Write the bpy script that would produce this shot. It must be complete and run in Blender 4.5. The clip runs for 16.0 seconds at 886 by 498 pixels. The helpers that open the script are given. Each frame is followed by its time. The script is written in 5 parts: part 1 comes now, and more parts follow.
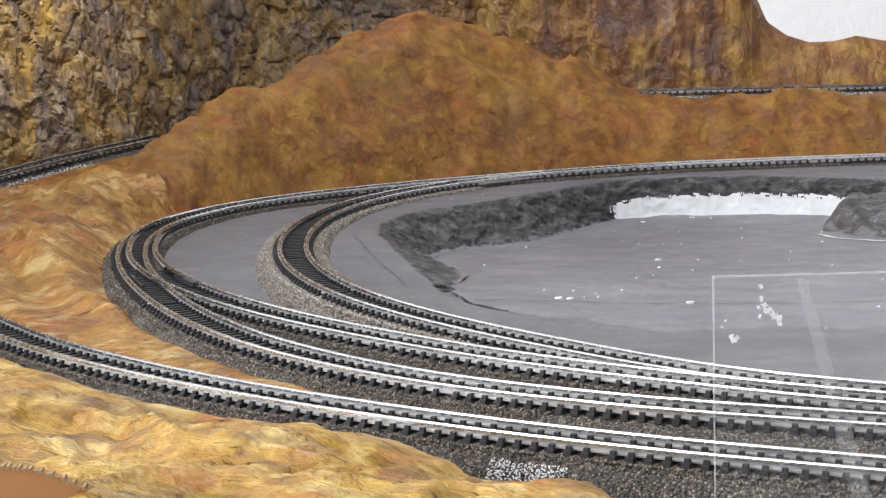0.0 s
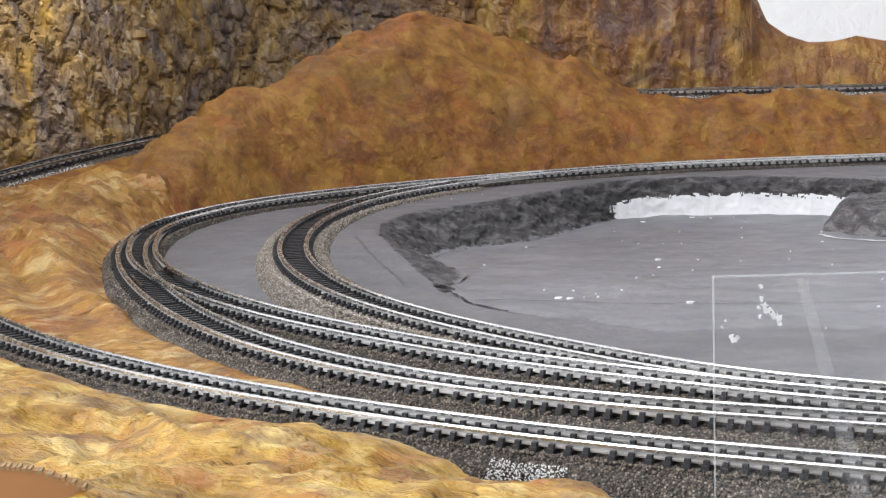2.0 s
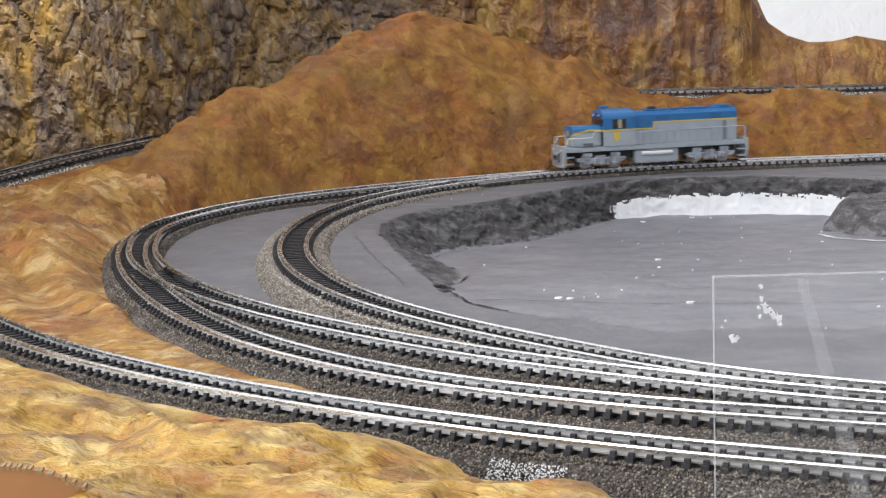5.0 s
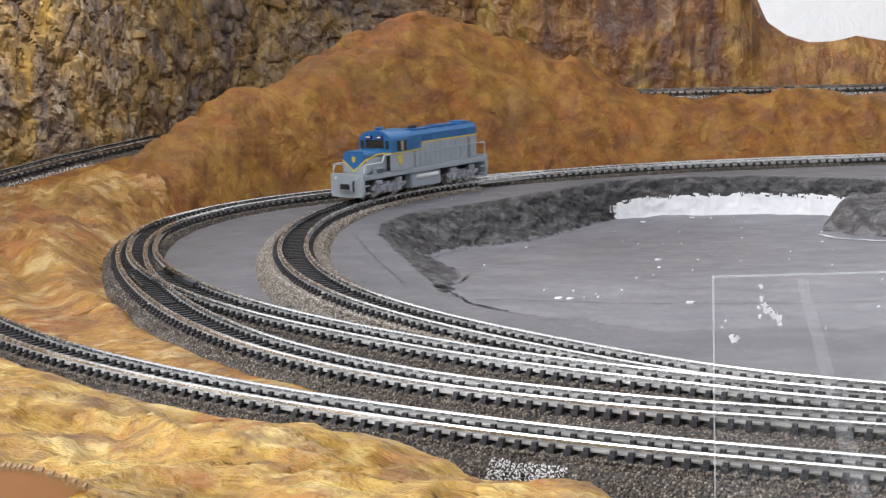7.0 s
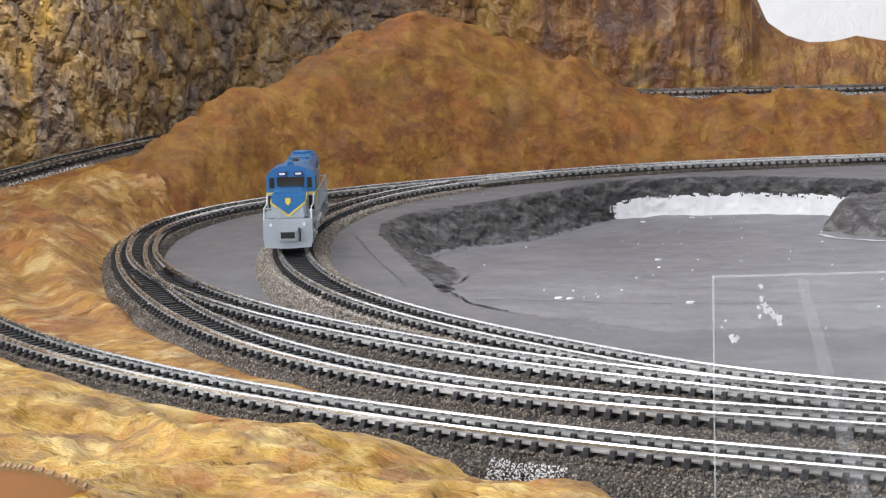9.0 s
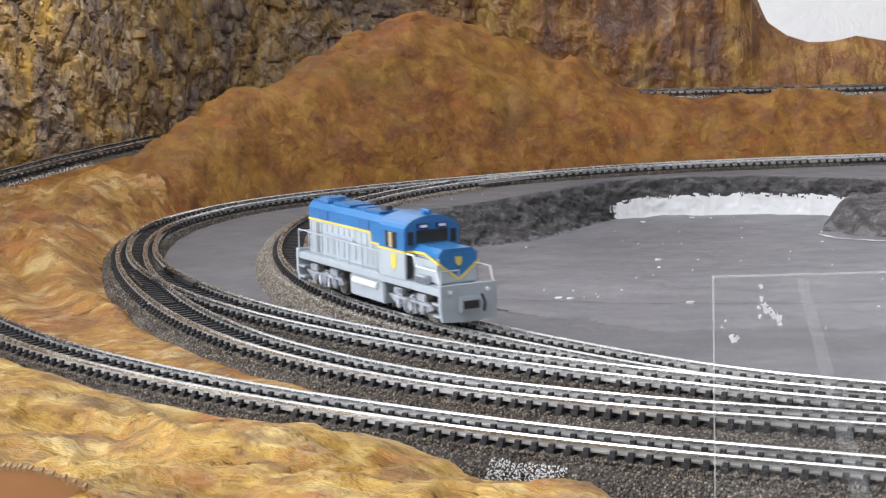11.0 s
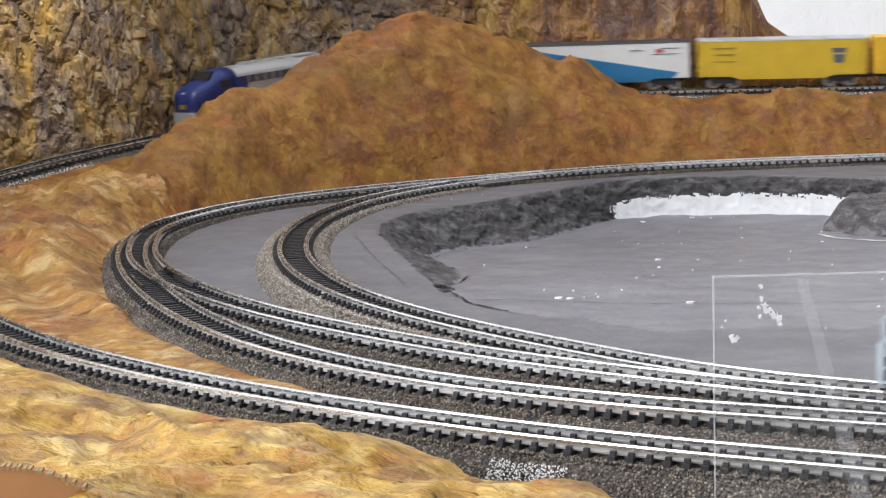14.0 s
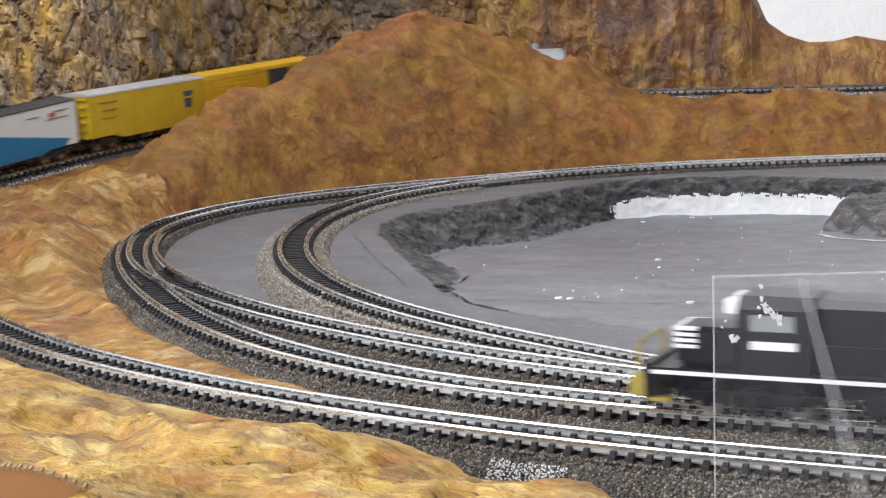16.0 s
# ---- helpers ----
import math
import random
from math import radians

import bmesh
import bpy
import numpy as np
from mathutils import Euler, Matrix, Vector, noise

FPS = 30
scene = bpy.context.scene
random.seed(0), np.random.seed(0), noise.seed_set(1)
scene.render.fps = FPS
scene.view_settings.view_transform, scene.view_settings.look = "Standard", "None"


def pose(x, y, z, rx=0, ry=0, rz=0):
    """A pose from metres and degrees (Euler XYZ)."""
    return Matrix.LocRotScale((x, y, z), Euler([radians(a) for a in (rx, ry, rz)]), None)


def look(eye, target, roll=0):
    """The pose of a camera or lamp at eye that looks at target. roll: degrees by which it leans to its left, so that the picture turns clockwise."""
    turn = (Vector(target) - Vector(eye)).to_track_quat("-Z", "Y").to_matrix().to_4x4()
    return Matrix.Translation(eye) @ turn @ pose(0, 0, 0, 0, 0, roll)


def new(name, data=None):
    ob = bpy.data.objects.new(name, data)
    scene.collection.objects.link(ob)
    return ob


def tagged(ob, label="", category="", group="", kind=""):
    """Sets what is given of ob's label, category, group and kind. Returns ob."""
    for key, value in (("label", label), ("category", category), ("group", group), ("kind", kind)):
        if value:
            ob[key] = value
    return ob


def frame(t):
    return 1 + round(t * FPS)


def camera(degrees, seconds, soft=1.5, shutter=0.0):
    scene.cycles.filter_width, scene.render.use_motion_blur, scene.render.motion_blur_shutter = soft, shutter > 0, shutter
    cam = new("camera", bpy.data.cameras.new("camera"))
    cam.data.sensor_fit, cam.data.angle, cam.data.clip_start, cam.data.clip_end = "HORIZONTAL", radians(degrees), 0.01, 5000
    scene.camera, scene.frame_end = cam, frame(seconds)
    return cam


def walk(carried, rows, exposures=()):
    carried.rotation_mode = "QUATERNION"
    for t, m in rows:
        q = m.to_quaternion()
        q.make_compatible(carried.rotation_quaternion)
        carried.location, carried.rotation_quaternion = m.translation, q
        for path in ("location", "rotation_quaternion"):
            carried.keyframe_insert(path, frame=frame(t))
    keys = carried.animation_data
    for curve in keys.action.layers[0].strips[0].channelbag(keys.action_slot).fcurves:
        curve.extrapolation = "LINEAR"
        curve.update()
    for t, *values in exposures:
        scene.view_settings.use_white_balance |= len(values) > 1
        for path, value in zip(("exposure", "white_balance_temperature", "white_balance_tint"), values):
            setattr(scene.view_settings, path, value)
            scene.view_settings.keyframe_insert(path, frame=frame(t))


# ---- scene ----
cam = camera(26.1, 16.0, soft=1.2, shutter=0.6)
EYE = (0.0, 0.0, 0.0958)
AIM = (0.0, math.cos(radians(8.12)), 0.0958 - math.sin(radians(8.12)))
walk(cam, [(0.0, look(EYE, AIM, -1.64)), (16.0, look(EYE, AIM, -1.64))], exposures=[(0.0, 0.0), (9.2, 0.0), (11.3, -0.14), (12.0, -0.19), (12.6, -0.18), (13.2, -0.08), (13.8, 0.0), (16.0, 0.0)])

# ---- light ----
world = bpy.data.worlds.new("room_air")
scene.world = world
world.use_nodes = True
world.node_tree.nodes["Background"].inputs[0].default_value = (0.75, 0.85, 1.0, 1)
world.node_tree.nodes["Background"].inputs[1].default_value = 0.02


def area_lamp(name, eye, target, sx, sy, watts, colour):
    data = bpy.data.lights.new(name, "AREA")
    data.shape, data.size, data.size_y, data.energy, data.color = "RECTANGLE", sx, sy, watts, colour
    ob = new(name, data)
    ob.matrix_world = look(eye, target)
    return ob


area_lamp("ceiling_lamp", (-0.3, -0.2, 1.46), (-0.3, -0.2, 0.0), 1.0, 0.5, 11.0, (0.96, 0.97, 1.0))
area_lamp("ceiling_lamp", (-0.75, 0.55, 1.46), (-0.75, 0.55, 0.0), 0.5, 0.5, 7.5, (1.0, 0.96, 0.92))
area_lamp("window_light", (-1.96, 0.05, 0.45), (0.0, 0.05, 0.40), 1.75, 1.1, 76, (0.92, 0.955, 1.0))
# Unseen spot added to brighten the cliff's upper west corner; it has no fixture.
spot = bpy.data.lights.new("cliff_corner_spot", "SPOT")
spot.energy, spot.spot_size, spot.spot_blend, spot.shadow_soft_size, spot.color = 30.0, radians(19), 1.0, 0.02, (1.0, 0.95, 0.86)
corner_spot = new("cliff_corner_spot", spot)
corner_spot.matrix_world = look((-0.14, 0.46, 0.62), (-0.232, 0.88, 0.124))


# ---- materials ----
def rgb(c):
    return (c[0], c[1], c[2], 1)


class Mat:
    """A small builder of node materials."""

    def __init__(self, name, rough=0.6, metal=0.0):
        self.m = bpy.data.materials.new(name)
        self.m.use_nodes = True
        self.t = self.m.node_tree
        self.b = self.t.nodes["Principled BSDF"]
        self.b.inputs["Roughness"].default_value = rough
        self.b.inputs["Metallic"].default_value = metal
        co = self.t.nodes.new("ShaderNodeTexCoord")
        self.co = co.outputs["Object"]

    def put(self, a, b):
        self.t.links.new(a, b)

    def stretch(self, sx, sy, sz):
        n = self.t.nodes.new("ShaderNodeMapping")
        n.inputs["Scale"].default_value = (sx, sy, sz)
        self.put(self.co, n.inputs[0])
        return n.outputs[0]

    def strokes(self, degrees, along, across=1.0, up=1.0):
        """Coordinates drawn out along a direction in plan, for brush strokes."""
        r = self.t.nodes.new("ShaderNodeMapping")
        r.inputs["Rotation"].default_value = (0, 0, radians(degrees))
        self.put(self.co, r.inputs[0])
        n = self.t.nodes.new("ShaderNodeMapping")
        n.inputs["Scale"].default_value = (along, across, up)
        self.put(r.outputs[0], n.inputs[0])
        return n.outputs[0]

    def noise(self, scale, detail=6, rough=0.6, co=None, warp=0.0, kind="FBM"):
        n = self.t.nodes.new("ShaderNodeTexNoise")
        n.noise_type = kind
        n.inputs["Scale"].default_value, n.inputs["Detail"].default_value = scale, detail
        n.inputs["Roughness"].default_value, n.inputs["Distortion"].default_value = rough, warp
        self.put(co or self.co, n.inputs["Vector"])
        return n.outputs["Fac"]

    def cells(self, scale, co=None, feature="F1"):
        n = self.t.nodes.new("ShaderNodeTexVoronoi")
        n.feature = feature
        n.inputs["Scale"].default_value = scale
        self.put(co or self.co, n.inputs["Vector"])
        return n

    def ramp(self, fac, stops):
        n = self.t.nodes.new("ShaderNodeValToRGB")
        e = n.color_ramp.elements
        while len(e) < len(stops):
            e.new(0.5)
        for el, (p, c) in zip(e, stops):
            el.position, el.color = p, rgb(c) if hasattr(c, "__len__") else (c, c, c, 1)
        self.put(fac, n.inputs[0])
        return n.outputs[0]

    def mix(self, fac, a, b, kind="MIX"):
        n = self.t.nodes.new("ShaderNodeMix")
        n.data_type, n.blend_type = "RGBA", kind
        for sock, v in ((n.inputs[0], fac), (n.inputs[6], a), (n.inputs[7], b)):
            if isinstance(v, bpy.types.NodeSocket):
                self.put(v, sock)
            elif hasattr(v, "__len__"):
                sock.default_value = rgb(v)
            else:
                sock.default_value = v
        return n.outputs[2]

    def part_of(self, amount, fac):
        n = self.t.nodes.new("ShaderNodeMath")
        n.operation = "MULTIPLY"
        n.inputs[1].default_value = amount
        self.put(fac, n.inputs[0])
        return n.outputs[0]

    def colour(self, v):
        if isinstance(v, bpy.types.NodeSocket):
            self.put(v, self.b.inputs["Base Color"])
        else:
            self.b.inputs["Base Color"].default_value = rgb(v)
        return self

    def bump(self, height, metres, strength=1.0):
        n = self.t.nodes.new("ShaderNodeBump")
        n.inputs["Distance"].default_value, n.inputs["Strength"].default_value = metres, strength
        self.put(height, n.inputs["Height"])
        old = self.b.inputs["Normal"].links
        if old:
            self.put(old[0].from_socket, n.inputs["Normal"])
        self.put(n.outputs[0], self.b.inputs["Normal"])
        return self

    def rough(self, v):
        self.put(v, self.b.inputs["Roughness"])
        return self


def plain(name, c, rough=0.45, metal=0.0, grain=0.12, scale=900, relief=0.00004):
    """Paint or plastic: a colour with faint dirt, and fine relief."""
    k = Mat(name, rough, metal)
    n = k.noise(scale * 0.12, 5)
    k.colour(k.mix(k.ramp(n, [(0.3, 0.0), (0.75, 1.0)]), [v * (1 - grain) for v in c], [min(1, v * (1 + grain)) for v in c]))
    k.bump(k.noise(scale, 3), relief, 0.5)
    return k.m


def ochre(name, stops, patch, dabs, relief, highlight=0.4, angle=0.0, drawn=0.7, gloss=0.0):
    """Brushed artists' paint over crumpled plaster: patches of several earth colours, swirling dabs, glazes and relief,
    with pale highlights put into the colour.
    """
    k = Mat(name, 0.5)
    way = k.strokes(angle, drawn, 1.15, 1.0)
    base = k.ramp(k.noise(patch, 4, 0.6, way, 0.2), stops)
    dab = k.ramp(k.noise(patch * 3.6, 6, 0.66, way, 0.25), dabs)
    c = k.mix(0.5, base, dab)
    fleck = k.ramp(k.noise(patch * 11, 3, 0.55, way, 0.2), dabs)
    c = k.mix(0.2, c, fleck)
    # pale highlights painted into the colour in scattered patches
    hi = k.ramp(k.noise(patch * 2.3, 5, 0.62, way, 0.25), [(0.55, 0.0), (0.63, 1.0)])
    c = k.mix(k.part_of(highlight, hi), c, dabs[-1][1])
    wine = k.ramp(k.noise(patch * 1.7, 4, 0.6, k.stretch(1.1, 0.9, 1.3), 0.25), [(0.39, 1.0), (0.46, 0.0)])
    c = k.mix(k.part_of(0.5, wine), c, (0.13, 0.040, 0.014))
    olive = k.ramp(k.noise(patch * 0.8, 4, 0.6, k.stretch(0.8, 1.0, 1.6), 0.5), [(0.55, 0.0), (0.66, 1.0)])
    c = k.mix(k.part_of(0.36, olive), c, (0.20, 0.125, 0.020))
    red = k.ramp(k.noise(patch * 1.2, 4, 0.6, k.stretch(1.0, 1.3, 0.9), 0.25), [(0.57, 0.0), (0.64, 1.0)])
    c = k.mix(k.part_of(0.42, red), c, (0.37, 0.105, 0.020))
    k.colour(c)
    k.bump(k.noise(patch * 1.6, 5, 0.58, way, 0.2), relief * 2.4, 1.0)
    k.bump(k.noise(patch * 3.2, 5, 0.58, way, 0.2, "RIDGED_MULTIFRACTAL"), -relief * 0.75, 1.0)
    k.bump(k.noise(patch * 11, 5, 0.66, way, 0.2), relief * 0.34, 1.0)
    k.rough(k.ramp(k.noise(70, 4), [(0.3, 0.48 - gloss), (0.7, 0.70 - gloss)]))
    return k.m


M_HILL = ochre("orange_brown_painted_plaster", [(0.34, (0.11, 0.034, 0.008)), (0.43, (0.24, 0.074, 0.009)), (0.52, (0.23, 0.092, 0.009)), (0.61, (0.32, 0.155, 0.015)), (0.70, (0.21, 0.058, 0.008))], 27, [(0.36, (0.085, 0.028, 0.007)), (0.46, (0.22, 0.078, 0.009)), (0.56, (0.31, 0.142, 0.014)), (0.68, (0.46, 0.26, 0.045))], 0.0030, 0.34, 0.0, 0.85)
M_FRONT = ochre("yellow_ochre_painted_plaster", [(0.34, (0.15, 0.060, 0.011)), (0.42, (0.31, 0.145, 0.016)), (0.52, (0.43, 0.235, 0.026)), (0.62, (0.54, 0.335, 0.045)), (0.74, (0.28, 0.115, 0.018))], 36, [(0.36, (0.075, 0.028, 0.008)), (0.44, (0.27, 0.115, 0.015)), (0.54, (0.47, 0.275, 0.034)), (0.67, (0.84, 0.66, 0.27))], 0.0036, 0.42, 28.0, 0.50, 0.22)
# Paler than M_HILL because window light grazes this slope; buff dabs are painted highlights.
M_SLOPE = ochre("russet_and_buff_highlit_plaster", [(0.34, (0.14, 0.048, 0.014)), (0.43, (0.29, 0.105, 0.018)), (0.52, (0.37, 0.17, 0.024)), (0.61, (0.46, 0.255, 0.045)), (0.72, (0.26, 0.088, 0.018))], 32, [(0.36, (0.11, 0.036, 0.012)), (0.46, (0.31, 0.13, 0.020)), (0.56, (0.46, 0.25, 0.045)), (0.68, (0.78, 0.60, 0.30))], 0.0034, 0.5, -40.0, 0.85, 0.18)


def rock():
    """Cast rock: broken grey, mauve and olive facets to the west, smooth rust and gold runs to the east."""
    k = Mat("painted_rock_plaster", 0.34)
    sep = k.t.nodes.new("ShaderNodeSeparateXYZ")
    k.put(k.co, sep.inputs[0])
    span = k.t.nodes.new("ShaderNodeMapRange")
    for sock, v in zip(span.inputs[1:5], (-0.06, 0.10, 0.0, 1.0)):
        sock.default_value = v
    k.put(sep.outputs[0], span.inputs[0])
    east = k.mix(0.35, span.outputs[0], k.noise(18, 4, 0.6))
    east = k.ramp(east, [(0.30, 0.0), (0.56, 1.0)])
    squat = k.stretch(1, 1, 0.62)
    base = k.ramp(k.noise(24, 4, 0.6, squat, 0.5), [(0.34, (0.09, 0.066, 0.062)), (0.43, (0.18, 0.142, 0.130)), (0.50, (0.20, 0.125, 0.055)), (0.57, (0.35, 0.205, 0.040)), (0.66, (0.25, 0.21, 0.18))])
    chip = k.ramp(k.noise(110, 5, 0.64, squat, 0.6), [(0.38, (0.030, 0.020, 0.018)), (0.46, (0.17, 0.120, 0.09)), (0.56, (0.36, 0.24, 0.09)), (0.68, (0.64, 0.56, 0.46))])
    west_c = k.mix(0.45, base, chip)
    ochre_run = k.ramp(k.noise(32, 5, 0.6, k.stretch(1, 1, 0.3), 0.4), [(0.56, 0.0), (0.61, 1.0)])
    west_c = k.mix(k.part_of(0.6, ochre_run), west_c, (0.50, 0.30, 0.045))
    run = k.stretch(1, 1, 0.14)
    base_e = k.ramp(k.noise(42, 4, 0.6, run, 0.3), [(0.34, (0.075, 0.040, 0.034)), (0.43, (0.135, 0.062, 0.040)), (0.50, (0.22, 0.082, 0.026)), (0.57, (0.32, 0.155, 0.028)), (0.62, (0.48, 0.30, 0.055)), (0.68, (0.20, 0.09, 0.045))])
    chip_e = k.ramp(k.noise(130, 5, 0.64, k.stretch(1, 1, 0.4), 0.6), [(0.38, (0.055, 0.034, 0.03)), (0.48, (0.22, 0.115, 0.065)), (0.58, (0.44, 0.24, 0.06)), (0.70, (0.74, 0.60, 0.42))])
    east_c = k.mix(0.36, base_e, chip_e)
    band = k.ramp(k.noise(30, 4, 0.6, k.stretch(0.6, 0.6, 1.1), 0.5), [(0.52, 0.0), (0.60, 1.0)])
    east_c = k.mix(k.part_of(0.55, band), east_c, (0.12, 0.075, 0.072))
    end = k.t.nodes.new("ShaderNodeMapRange")
    for sock, v in zip(end.inputs[1:5], (0.155, 0.185, 0.0, 0.75)):
        sock.default_value = v
    k.put(sep.outputs[0], end.inputs[0])
    east_c = k.mix(end.outputs[0], east_c, k.ramp(k.noise(60, 5, 0.6, None, 0.2), [(0.38, (0.16, 0.055, 0.016)), (0.52, (0.30, 0.125, 0.024)), (0.64, (0.46, 0.26, 0.06))]))
    c = k.mix(east, west_c, east_c)
    crease = k.noise(70, 4, 0.6, k.stretch(1, 1, 0.8), 0.6, "RIDGED_MULTIFRACTAL")
    # shade in the sunken cracks is put into the colour, strongest to the west
    crack = k.mix(east, k.part_of(0.85, k.ramp(crease, [(0.70, 0.0), (0.92, 1.0)])), k.part_of(0.25, k.ramp(crease, [(0.75, 0.0), (0.95, 1.0)])))
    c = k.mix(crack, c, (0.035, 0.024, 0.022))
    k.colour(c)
    k.bump(crease, -0.0018, 1.0)
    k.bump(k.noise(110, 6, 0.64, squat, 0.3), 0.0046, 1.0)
    k.bump(k.noise(380, 3, 0.6), 0.0007, 0.8)
    k.rough(k.ramp(k.noise(90, 4), [(0.35, 0.20), (0.65, 0.5)]))
    return k.m


def grey_plaster(name="grey_painted_plaster", gain=1.0):
    k = Mat(name, 0.4)
    c = k.ramp(k.noise(18, 6, 0.6, warp=0.4), [(0.3, (0.148, 0.147, 0.163)), (0.5, (0.192, 0.190, 0.210)), (0.7, (0.245, 0.242, 0.262))])
    wash = k.ramp(k.noise(60, 6, 0.65, k.stretch(0.5, 1.6, 1), 1.0), [(0.35, (0.132, 0.131, 0.147)), (0.65, (0.245, 0.242, 0.262))])
    k.colour(k.mix(1.0 - gain, k.mix(0.4, c, wash), (0.02, 0.019, 0.02)))
    k.bump(k.noise(220, 7, 0.6), 0.0006, 0.7)
    k.bump(k.noise(40, 4, 0.5), 0.002, 0.4)
    k.rough(k.ramp(k.noise(45, 5), [(0.3, 0.34), (0.7, 0.6)]))
    return k.m


def dark_plaster(name="dark_grey_brushed_plaster", gain=1.0):
    k = Mat(name, 0.5)
    k.colour(k.ramp(k.noise(90, 7, 0.68, k.stretch(1, 1, 2.5), 1.0), [(p, [v * gain for v in c]) for p, c in ((0.34, (0.024, 0.022, 0.024)), (0.50, (0.062, 0.058, 0.060)), (0.64, (0.17, 0.163, 0.165)))]))
    k.bump(k.noise(160, 8, 0.7, warp=1.0), 0.002, 1.0)
    return k.m


def pebbly(name, stops, scale=900):
    k = Mat(name, 0.85)
    isl = k.t.nodes.new("ShaderNodeNewGeometry").outputs["Random Per Island"]
    k.colour(k.mix(0.25, k.ramp(isl, stops), k.ramp(k.noise(scale, 4), [(0.35, stops[0][1]), (0.65, stops[-1][1])])))
    k.bump(k.noise(scale * 2, 4), 0.0003, 0.8)
    return k.m


STONE = [(0.0, (0.030, 0.026, 0.026)), (0.3, (0.085, 0.072, 0.064)), (0.6, (0.15, 0.122, 0.098)), (0.85, (0.24, 0.20, 0.158)), (1.0, (0.40, 0.35, 0.29))]
BUFF = [(0.0, (0.10, 0.085, 0.072)), (0.3, (0.22, 0.185, 0.15)), (0.6, (0.34, 0.29, 0.24)), (1.0, (0.60, 0.54, 0.47))]
M_STONE = pebbly("ballast_grains", STONE)
M_BUFFSTONE = pebbly("buff_ballast_grains", BUFF)


def gravel_bed(name, stops):
    """Fine gravel glued flat: small stones of mixed greys and browns."""
    k = Mat(name, 0.85)
    n = k.cells(1700)
    sep = k.t.nodes.new("ShaderNodeSeparateColor")
    k.put(n.outputs["Color"], sep.inputs[0])
    c = k.ramp(sep.outputs[0], stops)
    # shade in the gaps between stones is put into the colour
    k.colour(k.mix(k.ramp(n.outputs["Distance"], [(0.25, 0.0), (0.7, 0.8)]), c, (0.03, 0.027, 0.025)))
    k.bump(n.outputs["Distance"], -0.0006, 1.0)
    return k.m


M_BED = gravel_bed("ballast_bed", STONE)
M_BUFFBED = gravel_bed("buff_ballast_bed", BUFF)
M_ROCK, M_GREY, M_DARK = rock(), grey_plaster(), dark_plaster()
M_LEDGE = grey_plaster("darker_grey_plaster", 0.68)
M_LUMP = dark_plaster("rough_grey_plaster", 1.5)
M_WHITE = plain("bare_white_plaster", (0.74, 0.75, 0.77), 0.6, 0, 0.08, 500, 0.0003)
M_TIE = plain("black_plastic_sleeper", (0.022, 0.021, 0.024), 0.55, 0, 0.3, 1500, 0.00008)


def rail_metal(name, low, high):
    k = Mat(name, 0.16, 1.0)
    k.colour(k.ramp(k.noise(260, 5, 0.6), [(0.35, low), (0.65, high)]))
    k.rough(k.ramp(k.noise(500, 4), [(0.3, 0.22), (0.7, 0.31)]))
    return k.m


M_RAIL = rail_metal("nickel_silver_rail", (0.64, 0.64, 0.64), (0.80, 0.80, 0.80))
M_WEB = plain("dull_rail_web", (0.54, 0.53, 0.52), 0.36, 0.8, 0.2)
# Dark copy of the rail: dim reflections put into its colour; also for fittings.
M_RAILDARK = rail_metal("darkened_rail", (0.16, 0.14, 0.12), (0.34, 0.31, 0.28))


def wall_paint():
    k = Mat("white_stippled_wall", 0.7)
    k.colour(k.ramp(k.noise(30, 4), [(0.3, (0.84, 0.85, 0.87)), (0.7, (0.88, 0.88, 0.89))]))
    k.bump(k.noise(95, 4, 0.55, warp=0.3), 0.0022, 0.6)
    return k.m


M_WALL = wall_paint()


# ---- builders ----
def mesh_of(bm, name, mats, smooth=False):
    me = bpy.data.meshes.new(name)
    bm.to_mesh(me)
    bm.free()
    for m in mats if isinstance(mats, (list, tuple)) else [mats]:
        me.materials.append(m)
    if smooth:
        for p in me.polygons:
            p.use_smooth = True
    return me


def part(name, bm, material, parent, label="", smooth=False):
    ob = new(name, mesh_of(bm, name, material, smooth))
    ob.parent = parent
    return tagged(ob, label)


def thing(name, bm, material, label, category, group="", kind="", smooth=False):
    return tagged(new(name, mesh_of(bm, name, material, smooth)), label, category, group, kind)


def empty(name, label, category, group="", kind=""):
    return tagged(new(name), label, category, group, kind)


def box(bm, x0, x1, y0, y1, z0, z1, bevel=0.0, mat=0):
    r = bmesh.ops.create_cube(bm, size=1)
    bmesh.ops.transform(bm, matrix=Matrix.Translation(((x0 + x1) / 2, (y0 + y1) / 2, (z0 + z1) / 2)) @ Matrix.Diagonal((x1 - x0, y1 - y0, z1 - z0, 1)), verts=r["verts"])
    faces = list({f for v in r["verts"] for f in v.link_faces})
    for f in faces:
        f.material_index = mat
    if bevel:
        edges = list({e for v in r["verts"] for e in v.link_edges})
        bmesh.ops.bevel(bm, geom=edges, offset=bevel, segments=2, affect="EDGES", clamp_overlap=True)
    return bm


def boxes(*rows, bevel=0.0):
    bm = bmesh.new()
    for r in rows:
        box(bm, *r, bevel=bevel)
    return bm


def rod(bm, a, b, r, n=8):
    a, b = Vector(a), Vector(b)
    m = Matrix.Translation((a + b) / 2) @ (b - a).to_track_quat("Z", "Y").to_matrix().to_4x4()
    bmesh.ops.create_cone(bm, cap_ends=True, segments=n, radius1=r, radius2=r, depth=(b - a).length, matrix=m)
    return bm


def rods(points, r, n=6):
    bm = bmesh.new()
    for a, b in zip(points[:-1], points[1:]):
        rod(bm, a, b, r, n)
    return bm


